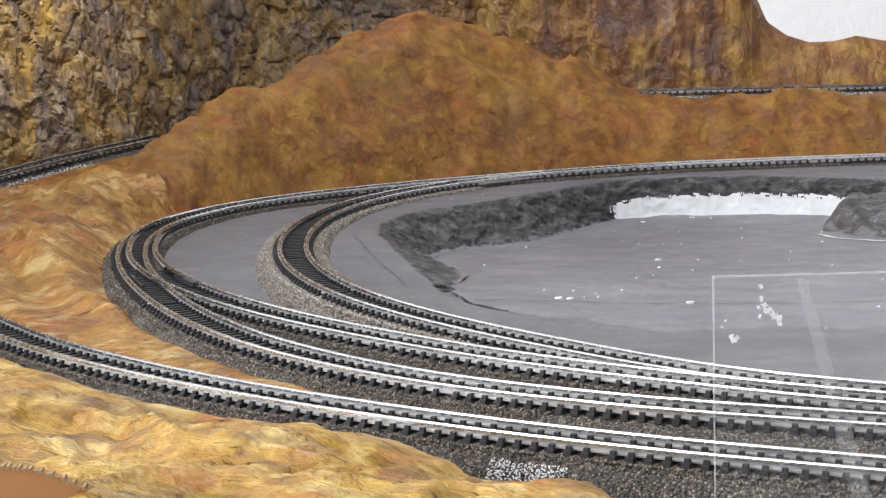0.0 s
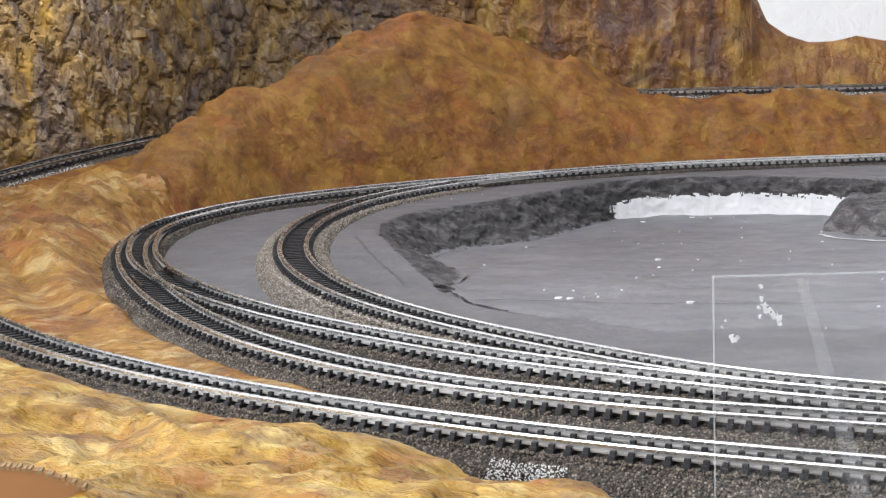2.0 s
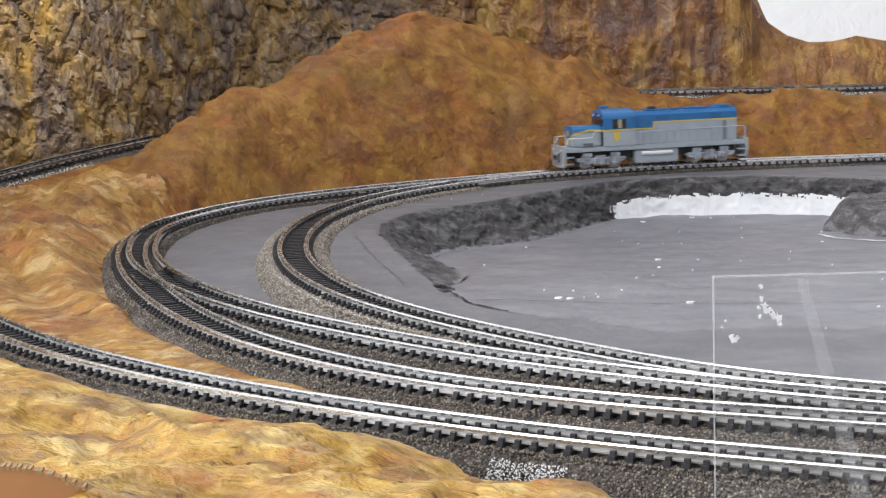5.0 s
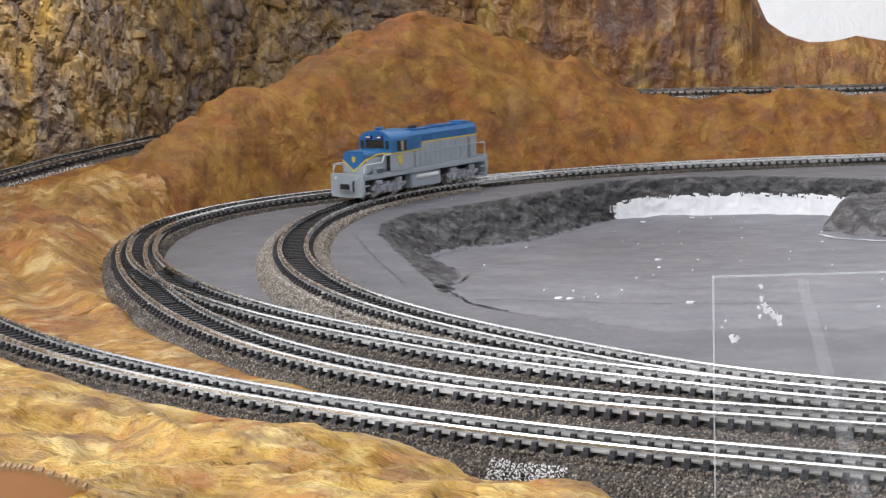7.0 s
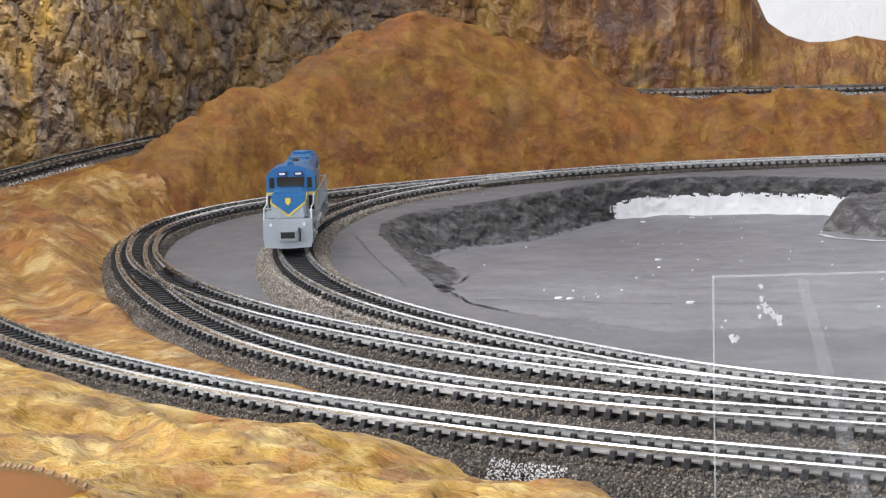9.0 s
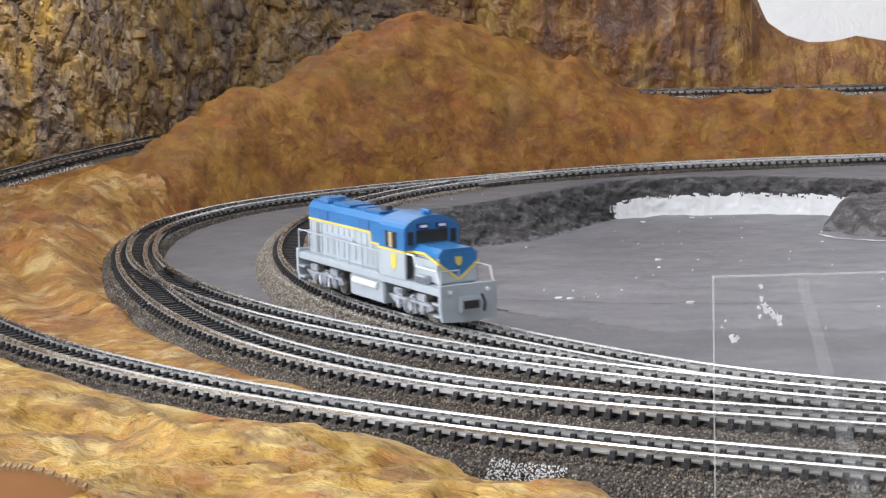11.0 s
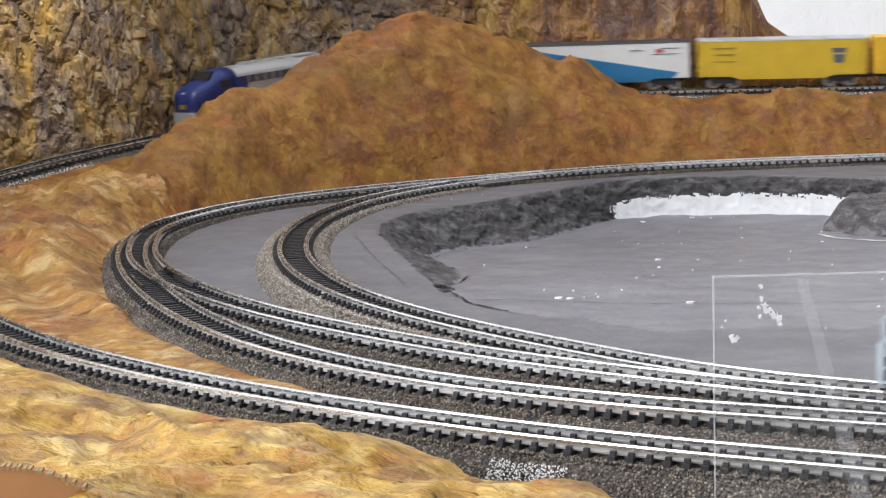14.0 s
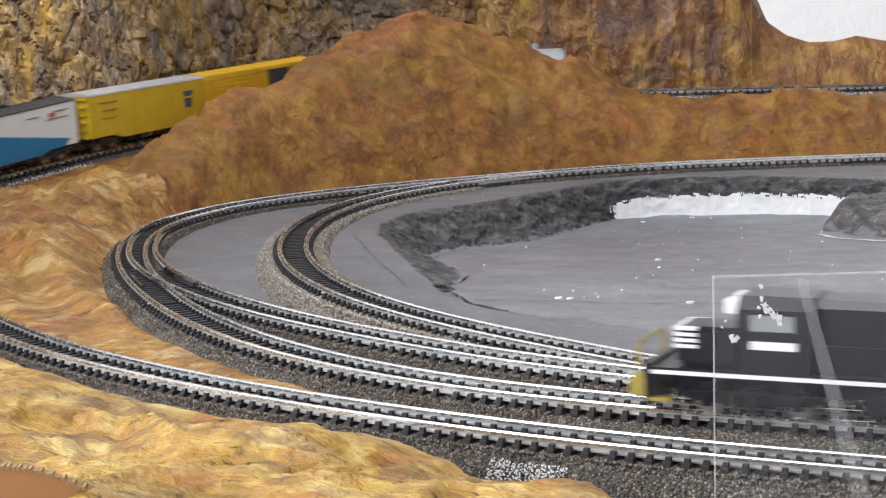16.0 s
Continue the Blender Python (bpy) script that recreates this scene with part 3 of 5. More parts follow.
def hills():
    step = 0.0019
    xs, ys = np.arange(-0.36, 0.46, step), np.arange(0.40, 1.075, step)
    X, Y = [q.ravel() for q in np.meshgrid(xs, ys)]
    P = np.c_[X, Y]
    dB, _ = nearest(P, LINE_B)
    dA, iA = nearest(P, LINE_A)
    dE, iE = nearest(P, LINE_E)
    zE = LINE_E[iE, 2] - 0.0048
    low = ground_level(Y) + 0.0016
    wob = noise_grid(X, Y, 28, 5, 0.5)
    big = noise_grid(X, Y, 13, 3, 0.5, 3.0)
    dl = np.maximum(0, np.minimum(dB, dA) - 0.0120 + 0.0030 * wob)
    de = np.maximum(0, dE - 0.0105 + 0.002 * wob)
    t = dl / (dl + de + 1e-6)
    crest = np.interp(X, CREST_X, CREST_Z)
    u = np.clip(t / 0.56, 0, 1)
    front = low + (crest - low) * np.sin(u * math.pi / 2) ** 0.95
    v = np.clip((1 - t) / 0.44, 0, 1)
    back = zE + (crest - zE) * ramp01(v)
    z = np.where(t < 0.56, front, back)
    lift = np.clip(dl / 0.02, 0, 1) * np.clip(de / 0.018, 0, 1)
    wx, wy = X + 0.010 * wob, Y + 0.010 * noise_grid(X, Y, 28, 3, 0.5, 41.0)
    lump = 0.62 - np.abs(noise_grid(wx, wy, 27, 3, 0.5, 17.0)) - 0.42 * np.abs(noise_grid(wx, wy, 66, 2, 0.5, 23.0))
    z += lift * (wob * 0.0042 + big * 0.003 * (t < 0.5) + lump * 0.0085 - 0.0026)
    west = ramp01((-0.13 - X) / 0.04) * lift
    z += west * (0.006 * noise_grid(X, Y, 20, 2, 0.5, 9.0))
    # beyond the upper track the ground runs level to the cliff
    n = normals(LINE_E)
    beyond = ((P - LINE_E[iE, :2]) * n[iE, :2]).sum(1)
    z = np.where((beyond < -0.0105) & (t > 0.5), zE, z)
    loop = np.vstack([LINE_B[:, :2], [[0.9, 0.5]]])
    ins = inside(X, Y, loop)
    nA = normals(LINE_A)
    sideA = ((P - LINE_A[iA, :2]) * nA[iA, :2]).sum(1)
    z = np.where(ins | (dB < 0.0085), -0.03, z)
    z = np.where((dA < 0.009) | ((sideA < 0) & (X > -0.17)), -0.03, z)
    wedge = (sideA > 0) & (Y < 0.52) & (X > -0.012)
    z = np.where(wedge, z - 0.006 * ramp01((X + 0.012) / 0.03), z)
    near = ramp01((0.055 - np.maximum(dA, dB)) / 0.02)
    z = np.where(z > -0.029, z + (ground_level(Y) + 0.0034 + wob * 0.0012 - z) * near, z)
    # lower west slope gets the lighter M_SLOPE, its grazing light put into colour
    return tagged(grid_mesh("hillside", xs, ys, z, [M_HILL, M_SLOPE], zones=np.where(((X < -0.085) | (Y < 0.60)) & (Y < 0.815 + 0.03 * wob + 0.02 * big), 1, 0)), "orange brown painted plaster hillside between two track levels", "hill", kind="structure")


def near_hill():
    step = 0.0012
    xs, ys = np.arange(-0.30, 0.06, step), np.arange(0.24, 0.62, step)
    X, Y = [q.ravel() for q in np.meshgrid(xs, ys)]
    P = np.c_[X, Y]
    dA, iA = nearest(P, LINE_A)
    nA = normals(LINE_A)
    side = ((P - LINE_A[iA, :2]) * nA[iA, :2]).sum(1)
    # folds run with the fall of the slope, down to the east
    U, V = 0.88 * X - 0.47 * Y, 0.47 * X + 0.88 * Y
    bend = 0.012 * noise_grid(X, Y, 20, 3, 0.5, 51.0)
    wob = noise_grid(U * 0.5, V + bend, 34, 5, 0.5, 5.0)
    ridge = 1 - np.abs(noise_grid(U * 0.45, V + bend, 24, 3, 0.5, 11.0)) * 1.8
    d = -side - 0.0104 + 0.002 * wob
    z = -0.0036 + 0.0058 * ramp01(d / 0.05) - 0.005 * ramp01((0.002 - d) / 0.004) + np.clip(d / (0.012 + 0.012 * ramp01((X + 0.05) / 0.03)), 0, 1) * (wob * 0.0036 + ridge * 0.0040 - 0.0015 - 0.0042 * np.abs(noise_grid(U * 0.5, V + bend, 60, 4, 0.55, 31.0)) + 0.0010)
    z += 0.002 * np.exp(-(((X + 0.03) / 0.018) ** 2 + ((Y - 0.385) / 0.014) ** 2))
    # the painted skin ends on a slanting line, where bare grey ground begins
    edge = (X + 0.022) * 0.87 + (Y - 0.437) * 0.5 + 0.003 * wob
    z -= 0.035 * ramp01((edge + 0.012) / 0.012)
    z = np.where(side > -0.0084, -0.03, z)
    spot = noise_grid(X, Y, 120, 3, 0.6, 21.0)
    zone = np.where((d > -0.004) & (X > -0.030 + 0.012 * spot) & (d < 0.0055 + 0.003 * spot), 1, 0)
    return tagged(grid_mesh("near_hillside", xs, ys, z, [M_FRONT, M_WHITE], zones=zone), "yellow ochre painted plaster slope in front of the nearest track", "hill", kind="structure")


def cliff():
    """Craggy plaster rock face that rises behind the upper track."""
    base = LINE_E[(LINE_E[:, 0] < 0.62) & (LINE_E[:, 1] > 0.62)]
    n = normals(base)
    L = len(base)
    reps = 3
    idx = np.linspace(0, L - 1, L * reps // 2)
    foot = np.stack([np.interp(idx, np.arange(L), (base - n * 0.0125)[:, k]) for k in range(3)], 1)
    nn = np.stack([np.interp(idx, np.arange(L), -n[:, k]) for k in range(3)], 1)
    rows = 110
    top_x = [0.166, 0.178, 0.186, 0.197, 0.209, 0.222, 0.236, 0.252, 0.30, 0.62]
    top_z = [0.145, 0.083, 0.065, 0.0572, 0.0532, 0.0532, 0.0560, 0.0528, 0.056, 0.06]
    verts, faces = [], []
    for i, p in enumerate(foot):
        top = np.interp(p[0], top_x, top_z) if p[0] > 0.166 else 0.145
        west = float(ramp01((0.07 - p[0]) / 0.10))
        for j in range(rows):
            h = j / (rows - 1)
            z = p[2] - 0.008 + (top - p[2] + 0.008) * h
            q = Vector((p[0] * 48, p[1] * 48, z * 34))
            # broken blocks: each cell stands out or back, with a dark joint round it
            w = Vector((p[0], p[1], z * 0.8)) * 125 + Vector((noise.noise(q), noise.noise(q + Vector((9, 0, 0))), noise.noise(q + Vector((0, 9, 0))))) * 0.55
            dist, near = noise.voronoi(w)
            joint = max(0.0, 1 - (dist[1] - dist[0]) / 0.16)
            tilt = w - near[0]
            block = noise.cell(near[0] * 7.3) * 0.0010 + 0.0020 * tilt.z * noise.cell(near[0] * 3.1 + Vector((5, 5, 5))) - joint * joint * 0.0014
            run = noise.noise(Vector((p[0] * 95, p[1] * 95, z * 14))) * 0.0022 + noise.noise(Vector((p[0] * 210, p[1] * 210, z * 45))) * 0.0010
            crag = noise.ridged_multi_fractal(q, 0.9, 2.1, 4, 1.0, 2.0) * 0.0018
            fine = noise.turbulence(q * 3, 3, True) * 0.0018
            back = 0.010 * h + 0.004 * noise.noise(q * 0.4) - crag - west * block - (1 - 0.6 * west) * run - fine + 0.0065
            if top < 0.1:
                back += 0.012 * h * h
            m = Vector(nn[i]) * back
            verts.append((p[0] + m.x, p[1] + m.y, z))
    for i in range(len(foot) - 1):
        for j in range(rows - 1):
            a = i * rows + j
            faces.append((a, a + 1, a + rows + 1, a + rows))
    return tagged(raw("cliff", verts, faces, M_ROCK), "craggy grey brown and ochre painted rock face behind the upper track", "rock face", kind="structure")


def room():
    def slab(name, rows, mat, label, cat):
        return thing(name, boxes(*rows), mat, label, cat, kind="structure")
    slab("wall_north", [(-2.0, 2.6, 1.55, 1.65, -1.0, 1.5)], M_WALL, "white stippled plaster wall behind the layout", "wall")
    slab("wall_south", [(-2.0, 2.6, -2.1, -2.0, -1.0, 1.5)], M_WALL, "white stippled plaster wall of the room", "wall")
    slab("wall_east", [(2.6, 2.7, -2.1, 1.65, -1.0, 1.5)], M_WALL, "white stippled plaster side wall", "wall")
    slab("wall_west", [(-2.1, -2.0, -2.1, 1.65, -1.0, -0.1), (-2.1, -2.0, -2.1, 1.65, 1.0, 1.5), (-2.1, -2.0, -2.1, -0.83, -0.1, 1.0), (-2.1, -2.0, 0.93, 1.65, -0.1, 1.0)], M_WALL, "white plaster side wall with a window opening", "wall")
    slab("ceiling", [(-2.1, 2.7, -2.1, 1.65, 1.5, 1.6)], M_WALL, "plain white ceiling of the room", "ceiling")
    slab("floor", [(-2.1, 2.7, -2.1, 1.65, -1.1, -1.0)], plain("brown_floor", (0.22, 0.16, 0.11), 0.5), "plain brown room floor", "floor")
    wood = plain("plywood", (0.42, 0.30, 0.18), 0.6, 0, 0.2, 300)
    t = empty("layout_table", "plywood table that carries the model railway", "table")
    part("tabletop", boxes((-0.6, 1.7, -0.34, 1.3, -0.062, -0.040), bevel=0.001), wood, t)
    for x in (-0.5, 1.55):
        for y in (-0.26, 1.2):
            part("leg", boxes((x - 0.035, x + 0.035, y - 0.035, y + 0.035, -1.0, -0.062), bevel=0.002), wood, t)
    thing("base_board", boxes((-0.42, 0.3955, -0.28, 1.12, -0.0398, -0.033), (0.396, 1.6, -0.28, 1.12, -0.0398, -0.0099), (0.455, 1.58, 1.0, 1.10, -0.0097, 0.0228)), M_GREY, "grey plaster base under the scenery", "base", kind="structure")


def front_board():
    """Cut edge of a corrugated card former that stands at the front of the slope."""
    brown = plain("brown_card", (0.40, 0.20, 0.085), 0.75, 0, 0.15, 300)
    edge = plain("corrugated_card_edge", (0.36, 0.25, 0.13), 0.8, 0, 0.4, 700)
    e = empty("card_former", "curved brown corrugated card former at the layout's front edge", "card former")
    top = [(-0.20, -0.012), (-0.14, 0.004), (-0.105, 0.0102), (-0.085, 0.0120), (-0.072, 0.0108), (-0.058, 0.0030), (-0.050, -0.006), (-0.040, -0.025)]
    line = curve_through([(x, 0.0, z) for x, z in top])
    prof = [(p[0], p[2]) for p in line] + [(-0.040, -0.033), (-0.20, -0.033)]
    part("sheet", prism(prof, 0.3300, 0.3322, "y"), brown, e)
    rng = random.Random(8)
    bm = bmesh.new()
    for p in line[2:-2]:
        r = rng.uniform(0.0004, 0.0008)
        for dx in (-0.0005, 0.0004):
            x = p[0] + dx + rng.uniform(-0.0002, 0.0002)
            box(bm, x - 0.0003, x + 0.0003, 0.3298, 0.3322 + r * 0.5, p[2] - 0.0005, p[2] + r * 0.35)
    part("corrugation", bm, edge, e, "pale torn corrugated edge")
    return e


FLOOR = grey_ground()
basin_wall()
cracks(FLOOR)
mound(FLOOR)
hills()
near_hill()
front_board()
cliff()
room()

# ---- tracks ----
lay_track(LINE_A, "bright rails on black sleepers along the near slope", (0, len(LINE_A)))
lay_track(LINE_B, "outer loop track with black sleepers and turnouts", (60, len(LINE_B) - 140), rail_span=(0, len(LINE_B)))
dCB, _ = nearest(LINE_C, LINE_B)
c0 = int(np.argmax(dCB > 0.0065))
lay_track(LINE_C, "branch track that leaves the outer loop by a turnout", (c0, len(LINE_C)), -0.00015)
dDB, _ = nearest(LINE_D, LINE_B)
d0 = int(np.argmax(dDB > 0.0075))
lay_track(LINE_D, "inner loop track with black sleepers", (d0, len(LINE_D) - 60), -0.0003)
lay_track(LINE_E, "upper level track along the foot of the cliff", (230, len(LINE_E)), metal=M_RAILDARK)


def turnout_details():
    """Guard rails, frog and the plastic slide by the diverging rails."""
    e = empty("turnout_fittings", "black and metal turnout fittings between the diverging rails", "turnout")
    ic = int(np.argmin(np.hypot(LINE_C[:, 0] + 0.092, LINE_C[:, 1] - 0.638)))
    ib = int(np.argmin(np.hypot(LINE_B[:, 0] + 0.098, LINE_B[:, 1] - 0.625)))
    for line, i, side in ((LINE_C, ic, GAUGE - 0.0019), (LINE_B, ib, -GAUGE + 0.0019)):
        v, f = sweep(line[i - 6:i + 8], side, [(-0.0004, -0.0021), (0.0004, -0.0021), (0.0004, -0.0002), (-0.0004, -0.0002)])
        raw("guard_rail", v, f, M_RAILDARK).parent = e
    v, f = sweep(LINE_C[ic + 1:ic + 9], -GAUGE + 0.0012, [(-0.0007, -0.0021), (0.0007, -0.0021), (0.0004, -0.0004), (-0.0004, -0.0004)])
    raw("frog", v, f, M_TIE).parent = e
    v, f = sweep(LINE_C[ic + 2:ic + 14], GAUGE - 0.0013, [(-0.0013, -0.0021), (0.0013, -0.0021), (0.0010, -0.0006), (-0.0010, -0.0006)])
    raw("slide_cover", v, f, M_TIE).parent = e
    return e


turnout_details()
bed(LINE_A, "grey brown ballast shoulder of the nearest track", 0.0086, 0.0116, 0.0095)
bed(LINE_B, "grey brown ballast shoulder of the outer loop", 0.0092, 0.0128, 0.0092)
bed(LINE_C[c0:], "grey brown ballast shoulder of the branch track", 0.0092, 0.0128, 0.0092)
bed(LINE_D[d0:], "pale buff ballast shoulder of the inner loop", 0.0112, 0.0150, 0.0092, material=M_BUFFBED)
bed(LINE_E, "dark ballast under the upper track", 0.0095, 0.0125, 0.0065)
grains(LINE_A, "loose ballast grains beside the nearest track", 40000, 0.0086, 0.0116, 0.0095, (40, 230), 1)
grains(LINE_B, "loose ballast grains beside the outer loop", 56000, 0.0092, 0.0128, 0.0092, (300, len(LINE_B) - 480), 2)
grains(LINE_C, "loose ballast grains beside the branch track", 32000, 0.0092, 0.0128, 0.0092, (c0, len(LINE_C) - 60), 3)
grains(LINE_D, "loose ballast grains beside the inner loop", 52000, 0.0112, 0.0150, 0.0092, (d0, len(LINE_D) - 200), 4, None, M_BUFFSTONE)
grains(LINE_E, "loose ballast grains beside the upper track", 5000, 0.0095, 0.0125, 0.0065, (550, 960), 5)
M_CRUMB = plain("white_plaster_crumb", (0.76, 0.76, 0.77), 0.7, 0, 0.15)
ia = int(np.argmin(np.abs(LINE_A[:, 0] + 0.062)))
ib = int(np.argmin(np.abs(LINE_A[:, 0] - 0.002)))
ic = int(np.argmin(np.abs(LINE_A[:, 0] - 0.022)))
grains(LINE_A, "white plaster crumbs at the edge of the near slope", 1500, 0.0092, 0.0140, 0.0088, (ia, ib), 6, (-0.0152, -0.0132), M_CRUMB, "plaster_crumbs")
grains(LINE_A, "white plaster crumbs on the near ballast", 420, 0.0092, 0.0140, 0.0085, (ic - 4, ic + 5), 7, (-0.0140, -0.0105), M_CRUMB, "plaster_crumbs")
grains(LINE_D, "white plaster crumbs beside the inner loop", 240, 0.0105, 0.0160, 0.0085, (int(len(LINE_D) * 0.565), int(len(LINE_D) * 0.635)), 8, (-0.0100, -0.0088), M_CRUMB, "plaster_crumbs")
jr = [int(np.argmin(np.abs(LINE_E[:, 0] - v) + (LINE_E[:, 1] < 0.72))) for v in (0.25, 0.10, -0.165, -0.205)]
grains(LINE_E, "white plaster crumbs along the upper track", 1500, 0.0095, 0.0125, 0.0058, (jr[0], jr[1]), 9, (0.0100, 0.0126), M_CRUMB, "plaster_crumbs")
grains(LINE_E, "white plaster crumbs along the upper track", 700, 0.0095, 0.0125, 0.0058, (jr[2], jr[3]), 10, (0.0100, 0.0126), M_CRUMB, "plaster_crumbs")


# ---- clear sheet in front of the tracks ----
def clear_sheet():
    k = Mat("clear_acrylic", 0.06)
    k.colour((0.95, 0.97, 0.98))
    k.b.inputs["Alpha"].default_value = 0.018
    k.b.inputs["Roughness"].default_value = 0.12
    edge = Mat("frosted_acrylic_edge", 0.4)
    edge.colour((0.72, 0.76, 0.78))
    edge.b.inputs["Alpha"].default_value = 0.3
    # a diagonal reflection, painted as a translucent pale strip
    reflection_streak = Mat("painted_reflection", 0.7)
    reflection_streak.colour((0.7, 0.71, 0.73))
    reflection_streak.b.inputs["Alpha"].default_value = 0.2
    fleck = plain("white_paint_fleck", (0.8, 0.81, 0.83), 0.6)
    e = empty("acrylic_sheet", "clear acrylic guard sheet with scratches and paint flecks", "guard sheet")
    e.matrix_basis = pose(0.0464, 0.3255, 0.0, 0, 0, -1.0)
    w, top, low = 0.20, 0.0433, -0.0325
    sheet = part("sheet", boxes((0.0003, w, 0, 0.0006, low, top - 0.0003)), k.m, e)
    sheet.visible_shadow = False
    part("side_edge", boxes((0, 0.0002, -0.0001, 0.0007, low, top)), edge.m, e)
    part("top_edge", boxes((0.0003, w, -0.0001, 0.0007, top - 0.0003, top)), edge.m, e)
    # outline of the painted reflection, just in front of the sheet
    bm = bmesh.new()
    v = [bm.verts.new(p) for p in ((0.0142, -0.0003, top - 0.0006), (0.0160, -0.0003, top - 0.0006), (0.0275, -0.0003, 0.003), (0.0300, -0.0003, -0.006), (0.0255, -0.0003, -0.006), (0.0240, -0.0003, 0.003))]
    bm.faces.new(v)
    part("reflection_streak", bm, reflection_streak.m, e, "pale diagonal reflection painted on the sheet")
    rng = random.Random(5)
    spots = [(0.0082, 0.0413, 0.0005), (0.0083, 0.0392, 0.0007), (0.0088, 0.0380, 0.0009), (0.0095, 0.0371, 0.0009), (0.0103, 0.0364, 0.0010), (0.0111, 0.0358, 0.0011), (0.0116, 0.0347, 0.0006), (0.0078, 0.0376, 0.0004), (0.0079, 0.0361, 0.0005), (0.0031, 0.0327, 0.0006), (0.0037, 0.0321, 0.0010), (0.0042, 0.0324, 0.0005), (0.0015, 0.0343, 0.0003), (0.0021, 0.0354, 0.0003)]
    for x, z, r in spots:
        bm = bmesh.new()
        ring = []
        n = 11
        for i in range(n):
            a = 6.283 * i / n
            q = r * rng.uniform(0.3, 1.0)
            ring.append(bm.verts.new((x + q * math.cos(a), -0.0004, z + q * math.sin(a))))
        f = bm.faces.new(ring)
        r2 = bmesh.ops.extrude_face_region(bm, geom=[f])
        bmesh.ops.translate(bm, verts=[g for g in r2["geom"] if isinstance(g, bmesh.types.BMVert)], vec=(0, 0.0003, 0))
        part("paint_fleck", bm, fleck, e, "white paint fleck")
    return e


clear_sheet()

# ---- trains ----
BLUE = plain("bright_blue_paint", (0.030, 0.155, 0.38), 0.28, 0, 0.08)
PALE = plain("pale_grey_paint", (0.39, 0.435, 0.48), 0.38, 0, 0.08)
YEL = plain("yellow_line_paint", (0.72, 0.56, 0.10), 0.4)
TRUCK = plain("silver_grey_truck_plastic", (0.42, 0.45, 0.50), 0.25, 0.35, 0.5, 2600, 0.0004)
DARKP = plain("dark_underframe", (0.02, 0.02, 0.022), 0.6)
STEEL = plain("wheel_steel", (0.42, 0.40, 0.38), 0.35, 0.9)
GLASS = plain("dark_window_glass", (0.035, 0.033, 0.03), 0.08)
TANW = plain("tan_blind", (0.42, 0.36, 0.26), 0.5)
LAMPW = plain("white_lens", (0.85, 0.87, 0.88), 0.2)
WHITEP = plain("white_paint", (0.78, 0.79, 0.80), 0.4, 0, 0.05)
NAVY = plain("navy_blue_paint", (0.028, 0.045, 0.19), 0.3)
SILV = plain("silver_body_paint", (0.50, 0.51, 0.52), 0.32, 0.25, 0.08)
CARBLUE = plain("strong_blue_car_paint", (0.012, 0.165, 0.36), 0.42)
CARWHITE = plain("off_white_car_paint", (0.70, 0.71, 0.70), 0.45, 0, 0.05)
CARYEL = plain("mustard_yellow_car_paint", (0.62, 0.42, 0.025), 0.45)
CARGOLD = plain("warm_yellow_car_paint", (0.78, 0.47, 0.03), 0.45)
ROOFD = plain("dark_grey_roof", (0.055, 0.055, 0.062), 0.5)
ROOFL = plain("light_grey_roof", (0.48, 0.48, 0.49), 0.4)
TANKP = plain("tank_grey_paint", (0.45, 0.47, 0.50), 0.3, 0.2)
BLACKP = plain("black_loco_paint", (0.012, 0.013, 0.020), 0.3)
PILOTY = plain("dirty_yellow_paint", (0.33, 0.26, 0.05), 0.5)
REDP = plain("red_mark", (0.5, 0.08, 0.06), 0.5)
PRINT = plain("dark_print", (0.06, 0.06, 0.07), 0.6)


def wheelset(parent, x, r, half=0.0048):
    bm = bmesh.new()
    for y in (-half, half):
        rod(bm, (x, y - 0.0008, r), (x, y + 0.0008, r), r, 20)
        rod(bm, (x, y * 0.86 - 0.0002, r), (x, y * 0.86 + 0.0002, r), r + 0.0005, 20)
    rod(bm, (x, -half, r), (x, half, r), 0.0006, 8)
    return part("wheelset", bm, STEEL, parent)


